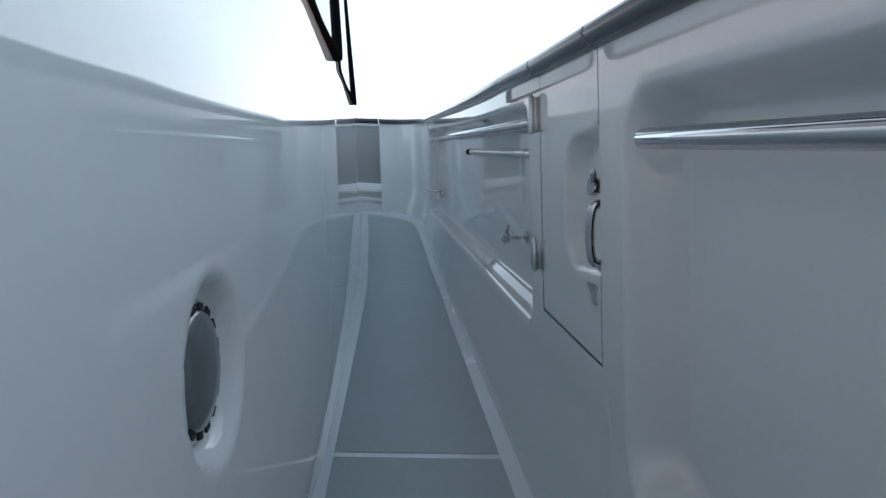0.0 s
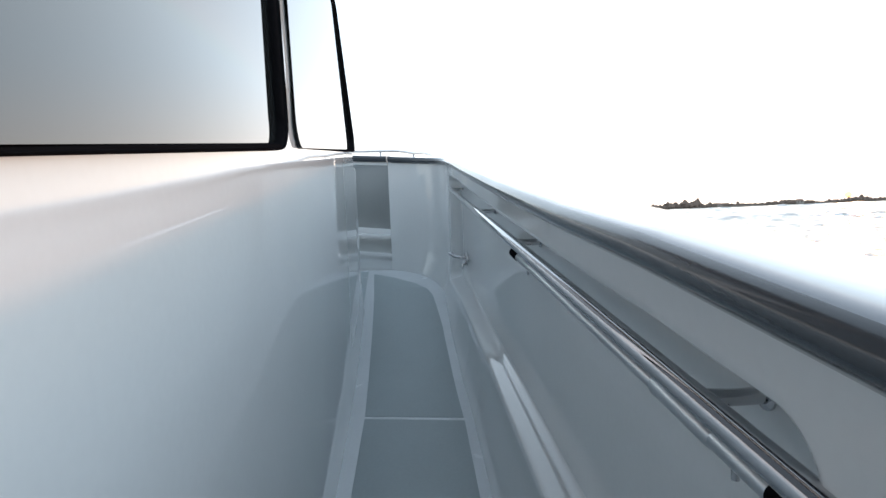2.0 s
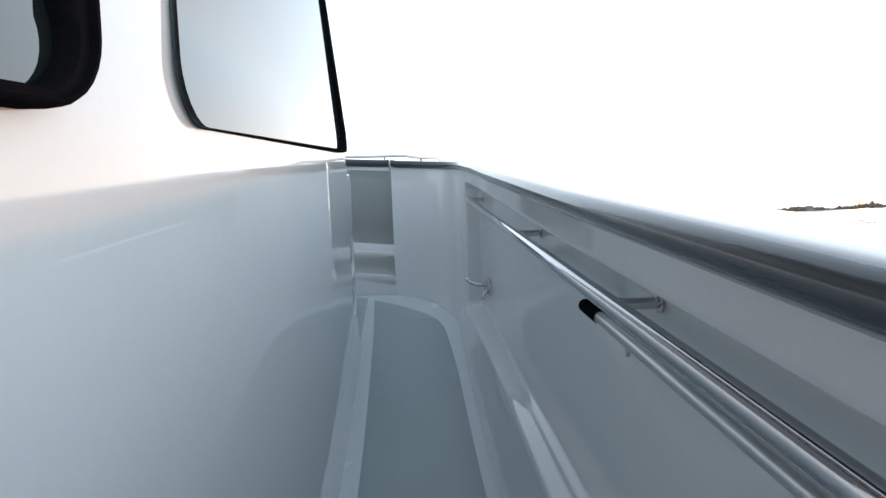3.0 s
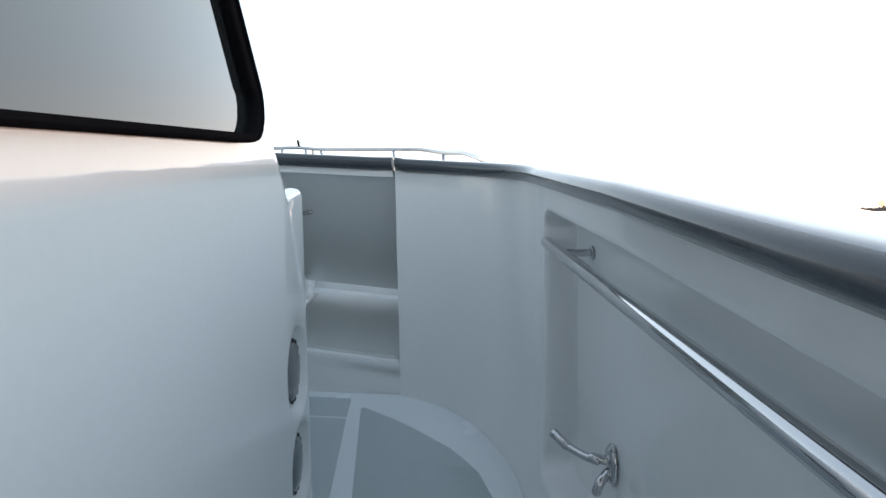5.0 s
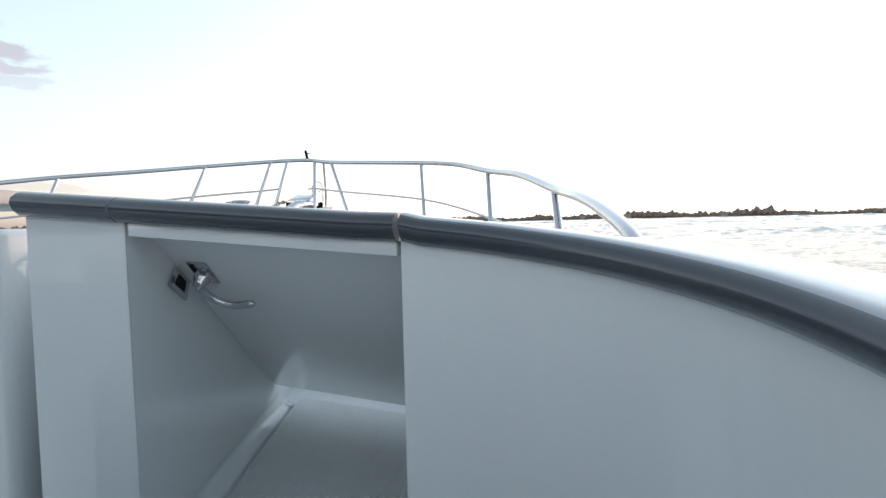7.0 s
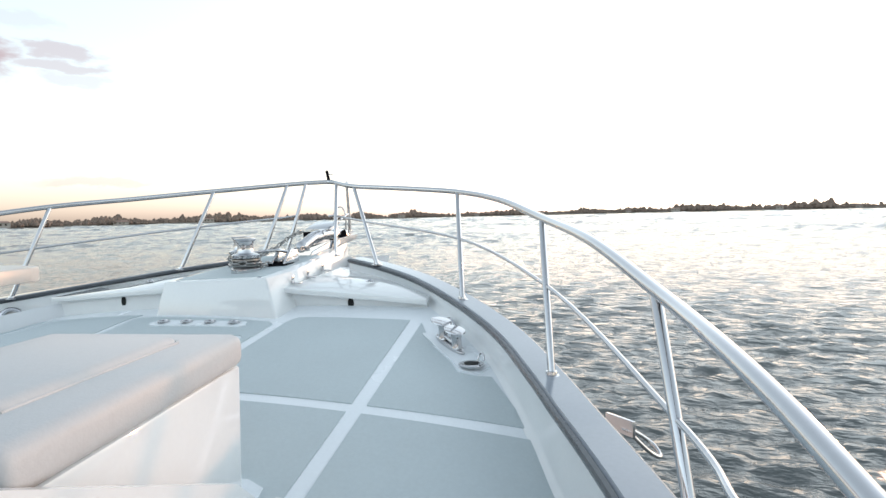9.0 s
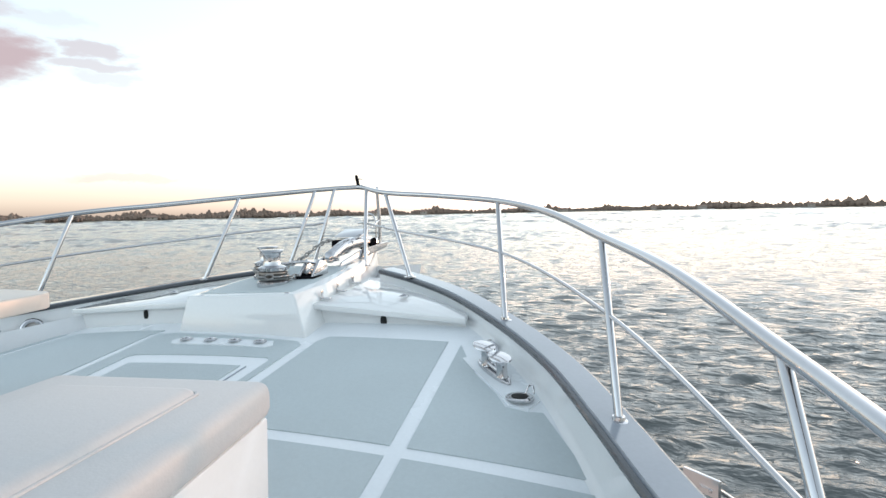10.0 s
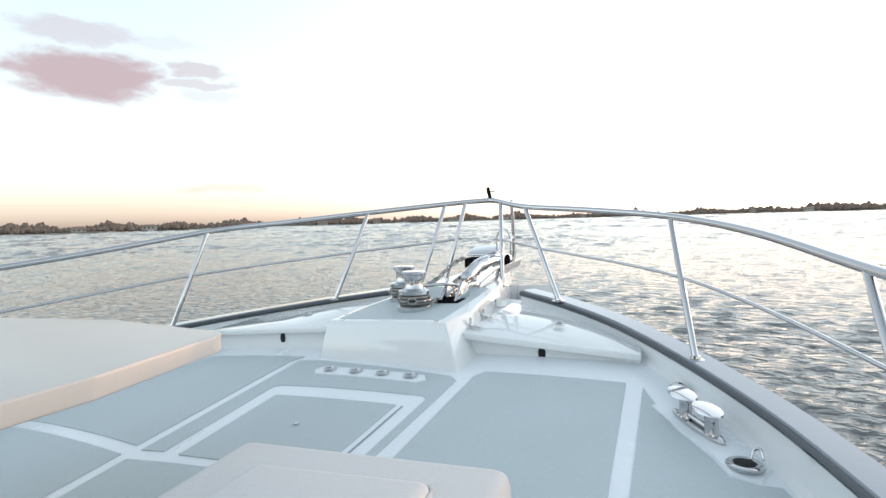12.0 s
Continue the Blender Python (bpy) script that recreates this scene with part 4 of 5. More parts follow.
def rim_cap(path, label):
    pts = smooth_path(path, 6)
    st = []
    for i, p in enumerate(pts):
        d = (pts[min(i + 1, len(pts) - 1)] - pts[max(i - 1, 0)])
        n = Vector((d.y, -d.x, 0)).normalized()
        prof = [(0.008, -0.004), (-0.006, -0.001), (-0.014, 0.008), (-0.015, 0.018), (-0.009, 0.028), (0.003, 0.032), (0.010, 0.026), (0.016, 0.036), (0.135, 0.036), (0.145, 0.030), (0.148, 0.0), (0.14, -0.02)]
        st.append([(p.x + n.x * o, p.y + n.y * o, p.z + k) for o, k in prof])
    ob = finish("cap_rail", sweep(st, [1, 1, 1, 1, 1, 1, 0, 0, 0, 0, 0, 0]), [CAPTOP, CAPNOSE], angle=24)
    return tagged(ob, label, "cap rail", "cap rails along the bulwark", "structure")


rim_cap(RIM_S, "grey cap rail of the foredeck with a dark inner edge")
rim_cap(RIM_P, "grey port cap rail of the foredeck with a dark inner edge")


# ---- windlass platform and bow lockers ----
def platform():
    bot = [(-0.455, -0.01, -0.03), (0.455, 0.02, -0.03), (0.44, 0.32, 0.0), (0.32, 0.95, 0.1), (0.14, 1.55, 0.2), (-0.14, 1.55, 0.2), (-0.36, 0.95, 0.1), (-0.47, 0.32, 0.0)]
    top = [(-0.425, 0.05, 0.207), (0.35, 0.06, 0.245), (0.345, 0.40, 0.262), (0.26, 0.98, 0.325), (0.10, 1.58, 0.40), (-0.14, 1.58, 0.40), (-0.30, 0.98, 0.315), (-0.43, 0.40, 0.235)]
    ob = finish("windlass_platform", prism(bot, top, 0.014, 3), GEL)
    tagged(ob, "glossy white moulded platform for the windlasses at the bow", "platform", kind="structure")


platform()


def bow_locker(corners, lip, label, slot):
    ob = thing("bow_locker", corners[0], label, "locker", "bow lockers")
    top = [Vector(c) for c in corners]
    part("lid", prism([p - Vector((0, 0, 0.035)) for p in top], top, 0.006), GEL, ob)
    a, b = top[0], top[1]
    d = (b - a).normalized()
    n = Vector((-d.y, d.x, 0)) * lip
    fa, fb = a + n * 0.055, b + n * 0.055
    lo = lambda p: Vector((p.x, p.y, deck_z(p.x, p.y) - 0.01))
    fr = [lo(fa) - Vector((0, 0, 0.04)), lo(fb) - Vector((0, 0, 0.04)), fb - Vector((0, 0, 0.03)), fa - Vector((0, 0, 0.03))]
    part("front", prism(fr, [p + n * 0.03 for p in fr], 0.0), GEL, ob)
    m = fa.lerp(fb, slot)
    z0, z1 = m.z - 0.10, m.z - 0.042
    bm = bmesh.new()
    ring = []
    for k in range(20):
        t = k / 20 * 2 * math.pi
        u, w = math.cos(t) * 0.02, math.sin(t)
        hgt = (z0 + z1) / 2 + (z1 - z0) / 2 * max(-1, min(1, w * 1.3))
        ring.append(bm.verts.new(m + d * u - n * 0.003 + Vector((0, 0, hgt - m.z))))
    bm.faces.new(ring)
    part("finger_slot", bm, DARK, ob, "dark oval finger slot")
    return ob


bow_locker([(0.38, 0.195, 0.168), (1.26, 0.415, 0.082), (1.25, 0.50, 0.09), (0.82, 0.78, 0.17), (0.36, 0.98, 0.22)], 1, "white wedge-shaped starboard bow locker with an overhanging lid", 0.46)
bow_locker([(-1.42, 0.03, 0.085), (-0.455, 0.08, 0.166), (-0.36, 0.98, 0.23), (-0.80, 0.66, 0.19), (-1.36, 0.40, 0.115)], 1, "white wedge-shaped port bow locker with an overhanging lid", 0.60)


def lid_ring(at, label):
    ob = thing("lift_ring", at, label, "lift ring", "lift rings")
    part("plate", lathe([(0.032, 0), (0.032, 0.004), (0.022, 0.006), (0.02, 0.003)], 24, at), CHROME, ob)
    part("pull", tube([Vector(at) + Vector((-0.018, 0, 0.006)), Vector(at) + Vector((0, 0.012, 0.012)), Vector(at) + Vector((0.018, 0, 0.006))], 0.004, 8), CHROME, ob)


lid_ring((0.79, 0.60, 0.166), "small steel lift ring on the locker lid")
lid_ring((-0.90, 0.40, 0.163), "small steel lift ring on the locker lid")
# hinges along the platform
for p in ((0.40, 0.30, 0.20), (0.375, 0.52, 0.215), (0.35, 0.76, 0.235)):
    ob = thing("lid_hinge", p, "small steel hinge between locker lid and platform", "hinge", "locker hinges")
    part("leaf", block(p[0] - 0.02, p[0] - 0.014, p[1] - 0.012, p[1] + 0.012, p[2] - 0.02, p[2] + 0.035, 0.002), CHROME, ob)
    part("arm", block(p[0] - 0.016, p[0] + 0.045, p[1] - 0.012, p[1] + 0.012, p[2] - 0.02, p[2] - 0.008, 0.003), CHROME, ob)

# flush rings in a row
tagged(panel([(-0.335, -0.165), (-0.30, -0.205), (0.30, -0.155), (0.335, -0.12), (0.305, -0.075), (-0.30, -0.118)], "ring_plinth", STRIP, 0.008, cell=0.1), "pale rounded strip under the deck fittings")
for x, y in ((-0.244, -0.147), (-0.081, -0.134), (0.078, -0.12), (0.238, -0.105)):
    z = deck_z(x, y) + 0.008
    ob = thing("deck_fitting", (x, y, z), "round polished steel flush deck fitting", "deck fitting", "row of deck fittings")
    part("ring", lathe([(0.036, 0), (0.036, 0.006), (0.03, 0.011), (0.022, 0.011), (0.02, 0.005)], 28, (x, y, z)), CHROME, ob)
    part("pull", tube([(x - 0.016, y, z + 0.008), (x, y + 0.004, z + 0.014), (x + 0.016, y, z + 0.008)], 0.005, 8), CHROME, ob)
ob = thing("hatch_button", (-0.008, -0.66, deck_z(0, -0.66)), "tiny steel button in the deck hatch", "button")
part("button", lathe([(0.012, 0.003), (0.012, 0.007), (0.005, 0.008)], 14, (-0.008, -0.66, deck_z(0, -0.66))), CHROME, ob)


def windlass(at, s=1.0):
    ob = thing("windlass", at, "polished steel vertical windlass with capstan drum and chain wheel", "windlass", "pair of windlasses")
    f = lambda prof: lathe([(r * s, z * s) for r, z in prof], 36)
    local("base", f([(0.088, 0), (0.09, 0.008), (0.09, 0.034), (0.08, 0.042), (0.06, 0.044)]), CHROME, ob)
    local("chain_wheel", f([(0.06, 0.04), (0.084, 0.05), (0.088, 0.058), (0.07, 0.066), (0.066, 0.074), (0.086, 0.084), (0.086, 0.094), (0.05, 0.10)]), CHAIN, ob, "dark steel chain wheel")
    local("collar", f([(0.05, 0.098), (0.082, 0.10), (0.084, 0.118), (0.06, 0.128), (0.05, 0.13)]), CHROME, ob)
    local("drum", f([(0.056, 0.125), (0.050, 0.134), (0.048, 0.16), (0.049, 0.19), (0.054, 0.202), (0.064, 0.207), (0.066, 0.214), (0.060, 0.221), (0.02, 0.223)]), CHROME, ob)
    for k in range(11):
        a = k / 11 * 2 * math.pi
        c = Vector((math.cos(a), math.sin(a), 0)) * 0.082 * s + Vector((0, 0, 0.07 * s))
        t = Vector((-math.sin(a), math.cos(a), 0))
        up = Vector((0, 0, 1)) if k % 2 else Vector((math.cos(a), math.sin(a), 0))
        local("chain_link", tube([c + t * 0.026 * math.cos(b) + up * 0.015 * math.sin(b) for b in np.linspace(0, 2 * math.pi, 9)], 0.006, 8, 2, False), CHAIN, ob)
    return ob


pad = [(-0.37, 0.10, 0.213), (0.30, 0.115, 0.2455), (0.30, 0.40, 0.263), (0.22, 0.90, 0.3185), (-0.26, 0.90, 0.3095), (-0.385, 0.40, 0.2395)]
ob = finish("platform_pad", prism([(x, y, z - 0.004) for x, y, z in pad], [(x, y, z + 0.004) for x, y, z in pad]), NONSKID)
tagged(ob, "pale grey non-skid pad on the windlass platform", "deck pad")
for x, y, zz in ((-0.33, 0.075, 0.212), (0.29, 0.085, 0.243)):
    ob = thing("bolt_cap", (x, y, zz), "small steel bolt cap on the platform", "bolt", "platform bolts")
    part("cap", lathe([(0.016, 0), (0.014, 0.005), (0.0, 0.006)], 16, (x, y, zz)), CHROME, ob)

windlass((0.0, 0.335, 0.236), 1.1)
windlass((-0.225, 0.58, 0.245), 1.08)


def chain(path, n, name_at, label):
    ob = thing("anchor_chain", name_at, label, "chain")
    pts = smooth_path(path, 12)
    for k in range(n):
        i = int(k / n * (len(pts) - 2))
        c, d = pts[i], (pts[i + 1] - pts[i]).normalized()
        s = d.cross(Vector((0, 0, 1))).normalized()
        u = s if k % 2 else s.cross(d)
        part("chain_link", tube([c + d * 0.024 * math.cos(b) + u * 0.014 * math.sin(b) for b in np.linspace(0, 2 * math.pi, 9)], 0.006, 8, 2, False), CHAIN, ob)


chain([(0.07, 0.40, 0.29), (0.10, 0.62, 0.31), (0.10, 0.80, 0.36), (0.09, 1.1, 0.41)], 18, (0.1, 0.7, 0.3), "steel anchor chain from windlass to roller")
chain([(-0.16, 0.70, 0.33), (-0.13, 0.85, 0.38), (-0.10, 1.05, 0.47), (-0.07, 1.2, 0.50)], 14, (-0.12, 0.9, 0.4), "steel anchor chain rising to the port roller")


def chain_stopper(at, k=1.3):
    x, y, z = at
    ob = thing("chain_stopper", at, "polished steel chain stopper on a black pad", "chain stopper")
    part("pad", block(x - 0.055 * k, x + 0.055 * k, y - 0.08 * k, y + 0.08 * k, z - 0.01, z + 0.024, 0.004), RUBBER, ob, "black rubber pad")
    w = lambda e: [(x + e * k, y - 0.07 * k, z + 0.022), (x + e * k, y + 0.075 * k, z + 0.022), (x + e * k, y + 0.06 * k, z + 0.085 * k), (x + e * k, y, z + 0.10 * k)]
    for e in (-0.045, 0.030):
        part("cheek", prism(w(e), [(p[0] + 0.014 * k, p[1], p[2]) for p in w(e)], 0.004), CHROME, ob)
    part("lever", tube([(x, y + 0.03, z + 0.10), (x - 0.06, y - 0.05, z + 0.115), (x - 0.19, y - 0.11, z + 0.10)], 0.010), CHROME, ob)


chain_stopper((0.145, 0.57, 0.268))


def bow_roller():
    ob = thing("bow_roller", (0.06, 1.25, 0.35), "polished steel bow roller with the anchor stowed in it", "bow roller")
    for x in (-0.06, 0.16):
        w = [(x, 0.86, 0.31), (x, 1.62, 0.41), (x, 1.66, 0.46), (x, 1.2, 0.42), (x, 0.90, 0.35)]
        part("cheek", prism(w, [(p[0] + 0.014, p[1], p[2]) for p in w], 0.004), CHROME, ob)
    part("shank", tube([(0.055, 0.92, 0.38), (0.06, 1.12, 0.45), (0.07, 1.36, 0.47), (0.075, 1.6, 0.45)], 0.045, 16), CHROME, ob)
    part("swivel", lathe([(0.03, -0.05), (0.05, -0.03), (0.05, 0.03), (0.03, 0.05)], 18, (0.06, 1.14, 0.45), (0.2, 1, 0.2)), CHROME, ob)
    part("shackle", tube([(0.02, 0.98, 0.36), (0.05, 0.90, 0.36), (0.09, 0.98, 0.36)], 0.012), CHROME, ob)
    part("cross_plate", prism([(-0.11, 1.26, 0.50), (0.12, 1.26, 0.50), (0.12, 1.44, 0.56), (-0.11, 1.44, 0.56)], [(-0.11, 1.26, 0.515), (0.12, 1.26, 0.515), (0.12, 1.44, 0.575), (-0.11, 1.44, 0.575)], 0.004), CHROME, ob)
    part("roller", lathe([(0.05, -0.06), (0.03, -0.01), (0.03, 0.01), (0.05, 0.06)], 20, (0.06, 1.5, 0.45), (1, 0, 0)), RUBBER, ob, "black rubber roller")
    part("hoop", tube([(0.06, 1.46, 0.52), (0.05, 1.46, 0.64), (0.09, 1.46, 0.69), (0.135, 1.46, 0.68), (0.16, 1.46, 0.62), (0.16, 1.46, 0.50)], 0.007, 10), CHROME, ob)
    part("block", block(-0.10, -0.02, 1.20, 1.34, 0.42, 0.49, 0.006), RUBBER, ob, "black rubber chock")


bow_roller()


# ---- bow rail ----
def bow_rail():
    ob = thing("bow_rail", (0.0, 1.4, 0.3), "polished steel bow rail with raked stanchions and a thin mid rail", "bow rail")
    s1t, s2t, s3t, s4t = Vector((0.36, 1.24, 0.85)), Vector((1.348, 0.833, 0.759)), Vector((2.063, -0.190, 0.580)), Vector((2.508, -1.29, 0.400))
    s1b, s2b, s3b, s4b = Vector((0.68, 0.95, 0.25)), Vector((1.512, 0.345, 0.102)), Vector((2.155, -0.60, -0.042)), Vector((2.575, -1.61, -0.093))
    p1t, p2t = Vector((-0.80, 1.0, 0.843)), Vector((-1.79, 0.345, 0.736))
    p1b, p2b = Vector((-0.90, 0.70, 0.225)), Vector((-1.86, 0.06, 0.065))
    tip = Vector((-0.02, 1.50, 0.915))
    star = [tip + Vector((-0.05, 0.0, 0)), Vector((0.05, 1.47, 0.905)), s1t, Vector((0.85, 1.09, 0.81)), s2t, Vector((1.74, 0.36, 0.685)), s3t, Vector((2.31, -0.75, 0.505)), s4t, Vector((2.61, -1.70, 0.348)), Vector((2.68, -2.0, 0.292)), Vector((2.73, -2.25, 0.225)), Vector((2.75, -2.38, 0.13)), Vector((2.755, -2.42, 0.04))]
    port = [tip + Vector((0.03, 0.02, 0.0)), Vector((-0.22, 1.36, 0.90)), p1t, Vector((-1.32, 0.70, 0.79)), p2t, Vector((-2.1, -0.35, 0.62)), Vector((-2.45, -1.2, 0.50))]
    part("top_rail", tube(star, 0.019, 18), CHROME, ob)
    part("top_rail", tube(port, 0.019, 18), CHROME, ob)
    posts = [(s1t, s1b), (s2t, s2b), (s3t, s3b), (s4t, s4b), (p1t, p1b), (p2t, p2b), (Vector((-2.3, -0.83, 0.56)), Vector((-2.42, -0.95, -0.06))),
             (Vector((-0.30, 1.31, 0.895)), Vector((-0.40, 1.05, 0.28))), (Vector((-0.17, 1.39, 0.90)), Vector((-0.26, 1.2, 0.32))),
             (Vector((0.10, 1.43, 0.90)), Vector((0.21, 1.17, 0.30)))]
    for t, b in posts:
        part("stanchion", tube([t, b], 0.0155, 14), CHROME, ob)
        part("foot", lathe([(0.042, 0.0), (0.042, 0.005), (0.024, 0.009), (0.022, 0.02)], 24, b + Vector((0, 0, -0.005))), CHROME, ob)
    mid = lambda t, b: t.lerp(b, 0.47)
    part("mid_rail", tube([mid(*posts[9]) + Vector((-0.1, 0.06, 0)), mid(*posts[9]), mid(s1t, s1b), mid(s2t, s2b), mid(s3t, s3b), s4t.lerp(s4b, 0.55), Vector((2.62, -1.8, 0.10)), Vector((2.70, -2.15, 0.07))], 0.0085, 12), CHROME, ob)
    part("mid_rail", tube([mid(*posts[8]), mid(*posts[7]), mid(p1t, p1b), mid(p2t, p2b), mid(*posts[6])], 0.0085, 12), CHROME, ob)
    part("pulpit_leg", tube([(0.16, 1.50, 0.90), (0.16, 1.53, 0.56), (0.15, 1.52, 0.43), (0.10, 1.50, 0.40)], 0.014, 14), CHROME, ob)
    part("pulpit_link", tube([(0.20, 1.30, 0.585), (0.17, 1.45, 0.62), (0.16, 1.53, 0.64)], 0.0085, 10), CHROME, ob)
    part("jack_staff_socket", tube([tip + Vector((0.0, 0.02, 0.0)), tip + Vector((-0.025, 0.03, 0.09))], 0.014, 12), RUBBER, ob, "black flag-staff socket")
    part("thumb_screw", tube([tip + Vector((-0.02, 0.03, 0.07)), tip + Vector((0.03, 0.03, 0.065))], 0.005, 8), CHROME, ob)


bow_rail()


# ---- mooring gear ----
def bollard(a, b, label):
    """Twin-horn mooring cleat between two points on the deck."""
    a, b = Vector(a), Vector(b)
    ob = thing("mooring_cleat", a.lerp(b, 0.5), label, "cleat", "foredeck cleats")
    d = (b - a).normalized()
    s = Vector((-d.y, d.x, 0))
    base = []
    for k in range(24):
        t = k / 24 * 2 * math.pi
        base.append(a.lerp(b, 0.5) + d * (0.135 * math.cos(t)) + s * (0.036 * math.sin(t)))
    part("base", prism([p for p in base], [p + Vector((0, 0, 0.014)) for p in base], 0.004), CHROME, ob)
    for p in (a, b):
        st = lathe([(0.030, 0.01), (0.026, 0.022), (0.025, 0.06), (0.028, 0.082), (0.032, 0.086)], 20, p)
        part("post", st, CHROME, ob)
        head = lathe([(0.02, 0.080), (0.055, 0.091), (0.068, 0.097), (0.066, 0.102), (0.04, 0.104), (0.0, 0.1045)], 28, p)
        for v in head.verts:
            q = v.co - p
            v.co = p + d * (q.dot(d) * 0.95) + s * (q.dot(s) * 0.85) + Vector((0, 0, q.z))
        part("horn", head, CHROME, ob)
    part("bar", tube([a + Vector((0, 0, 0.03)), b + Vector((0, 0, 0.03))], 0.014, 12), CHROME, ob)


z = lambda x, y, k=0.002: (x, y, deck_z(x, y) + k)
tagged(panel([(1.36, 0.06), (1.44, 0.13), (1.66, -0.07), (1.80, -0.18), (1.77, -0.28), (1.68, -0.285), (1.62, -0.20), (1.49, -0.08)], "cleat_pad", STRIP, 0.006), "pale raised pad under the cleat")
bollard(z(1.50, 0.01, 0.006), z(1.60, -0.075, 0.006), "polished steel twin mooring cleat on the foredeck")
bollard(z(-1.935, -0.20, 0.0), z(-1.99, -0.34, 0.0), "polished steel twin mooring cleat by the port bulwark")


def deck_pipe(at, label):
    x, y, zz = at
    ob = thing("deck_pipe", at, label, "deck pipe")
    part("flange", lathe([(0.064, -0.004), (0.064, 0.004), (0.058, 0.008), (0.042, 0.008), (0.038, 0.003)], 36, at), CHROME, ob)
    part("bore", lathe([(0.038, 0.0085), (0.036, 0.0092), (0.0, 0.0092)], 24, at), DARK, ob, "dark pipe mouth")
    part("cap_loop", tube([(x + 0.02, y + 0.035, zz + 0.01), (x + 0.03, y + 0.045, zz + 0.04), (x + 0.05, y + 0.035, zz + 0.05), (x + 0.06, y + 0.02, zz + 0.02)], 0.005, 8), CHROME, ob)


deck_pipe(z(1.715, -0.21, 0.010), "round polished steel deck pipe with a lifted cap")
deck_pipe(z(-1.98, -0.54, 0.0), "round polished steel deck pipe by the port bulwark")


def hawse(at, ax, label):
    ob = thing("hawse_hole", at, label, "hawse hole", "bulwark hawse holes")
    o = Vector(at)
    prof = [(0.045, -0.02), (0.048, 0.004), (0.06, 0.014), (0.072, 0.010), (0.078, 0.0), (0.074, -0.008)]
    bm = lathe(prof, 36, at, ax)
    for f in [f for f in bm.faces if len(f.verts) > 4]:
        bm.faces.remove(f)
    part("ring", bm, CHROME, ob)
    part("mouth", lathe([(0.047, -0.02), (0.01, -0.018)], 24, at, ax), CHAIN, ob, "darker, duller steel inside of the hole")


hawse((1.445, 0.258, -0.072), (-0.60, -0.78, 0.20), "oval polished steel hawse hole in the bulwark")
hawse((-1.80, 0.01, -0.07), (0.70, -0.68, 0.2), "oval polished steel hawse hole in the port bulwark")


def fender_bracket():
    ob = thing("fender_bracket", (2.52, -0.60, -0.33), "polished steel fender bracket outside the foredeck bulwark", "bracket")
    o = Vector((2.52, -0.60, -0.33))
    part("plate", prism([o + Vector(p) for p in ((-0.16, -0.02, 0.10), (-0.06, -0.10, 0.10), (-0.06, -0.10, 0.16), (-0.16, -0.02, 0.16))], [o + Vector(p) for p in ((-0.15, -0.01, 0.10), (-0.05, -0.09, 0.10), (-0.05, -0.09, 0.16), (-0.15, -0.01, 0.16))], 0.002), CHROME, ob)
    part("loop", tube([o + Vector((-0.12, -0.03, 0.13)), o + Vector((-0.03, 0.04, 0.06)), o + Vector((0.02, 0.05, 0.02)), o + Vector((0.04, 0.0, 0.0)), o + Vector((0.0, -0.04, 0.03)), o + Vector((-0.08, -0.08, 0.12))], 0.008, 10), CHROME, ob)


fender_bracket()


# ---- lounge and table ----
def cushion_shape(quad, z0, z1, r, inset_seam=True):
    lo = [(x, y, z0) for x, y in quad]
    hi = [(x, y, z1) for x, y in quad]
    bm = prism(lo, hi)
    bmesh.ops.bevel(bm, geom=bm.edges[:], offset=r, segments=5, profile=0.5, affect="EDGES")
    return bm


def lounge():
    quad = [(0.62, -1.475), (1.285, -1.345), (1.50, -2.22), (0.80, -2.36)]
    ob = thing("lounge_seat", (1.0, -1.8, -0.27), "cream padded lounge seat on a white moulded base", "seat")
    lo = [(x + (1.02 - x) * 0.05, y + (-1.85 - y) * 0.05, -0.34) for x, y in quad]
    hi = [(x + (1.02 - x) * 0.03, y + (-1.85 - y) * 0.03, 0.145) for x, y in quad]
    part("base", prism(lo, hi, 0.012), GEL, ob)
    part("cushion", cushion_shape(quad, 0.142, 0.245, 0.035), CUSHION, ob, "cream vinyl cushion")
    inner = [(x + (1.03 - x) * 0.40, y + (-1.85 - y) * 0.32) for x, y in quad]
    part("cushion_panel", cushion_shape(inner, 0.215, 0.266, 0.028), CUSHION, ob)
    rim = []
    for i in range(4):
        a, b, c = Vector(inner[i - 1]), Vector(inner[i]), Vector(inner[(i + 1) % 4])
        for k in (0.10, 0.03):
            rim.append(b.lerp(a, k))
        for k in (0.03, 0.10):
            rim.append(b.lerp(c, k))
    part("piping", tube([(p.x, p.y, 0.246) for p in rim + rim[:1]], 0.0045, 8, 4), CUSHION, ob)
    part("snap", lathe([(0.007, 0), (0.007, 0.004), (0.002, 0.006)], 12, (1.268, -1.40, 0.115), (0.97, 0.2, 0)), CHROME, ob)
    # white border on the deck round the base
    panel([(0.62, -1.44), (1.24, -1.30), (1.31, -1.32), (1.36, -1.5), (1.3, -1.6), (0.66, -1.6)], "seat_border", STRIP, 0.007)


lounge()


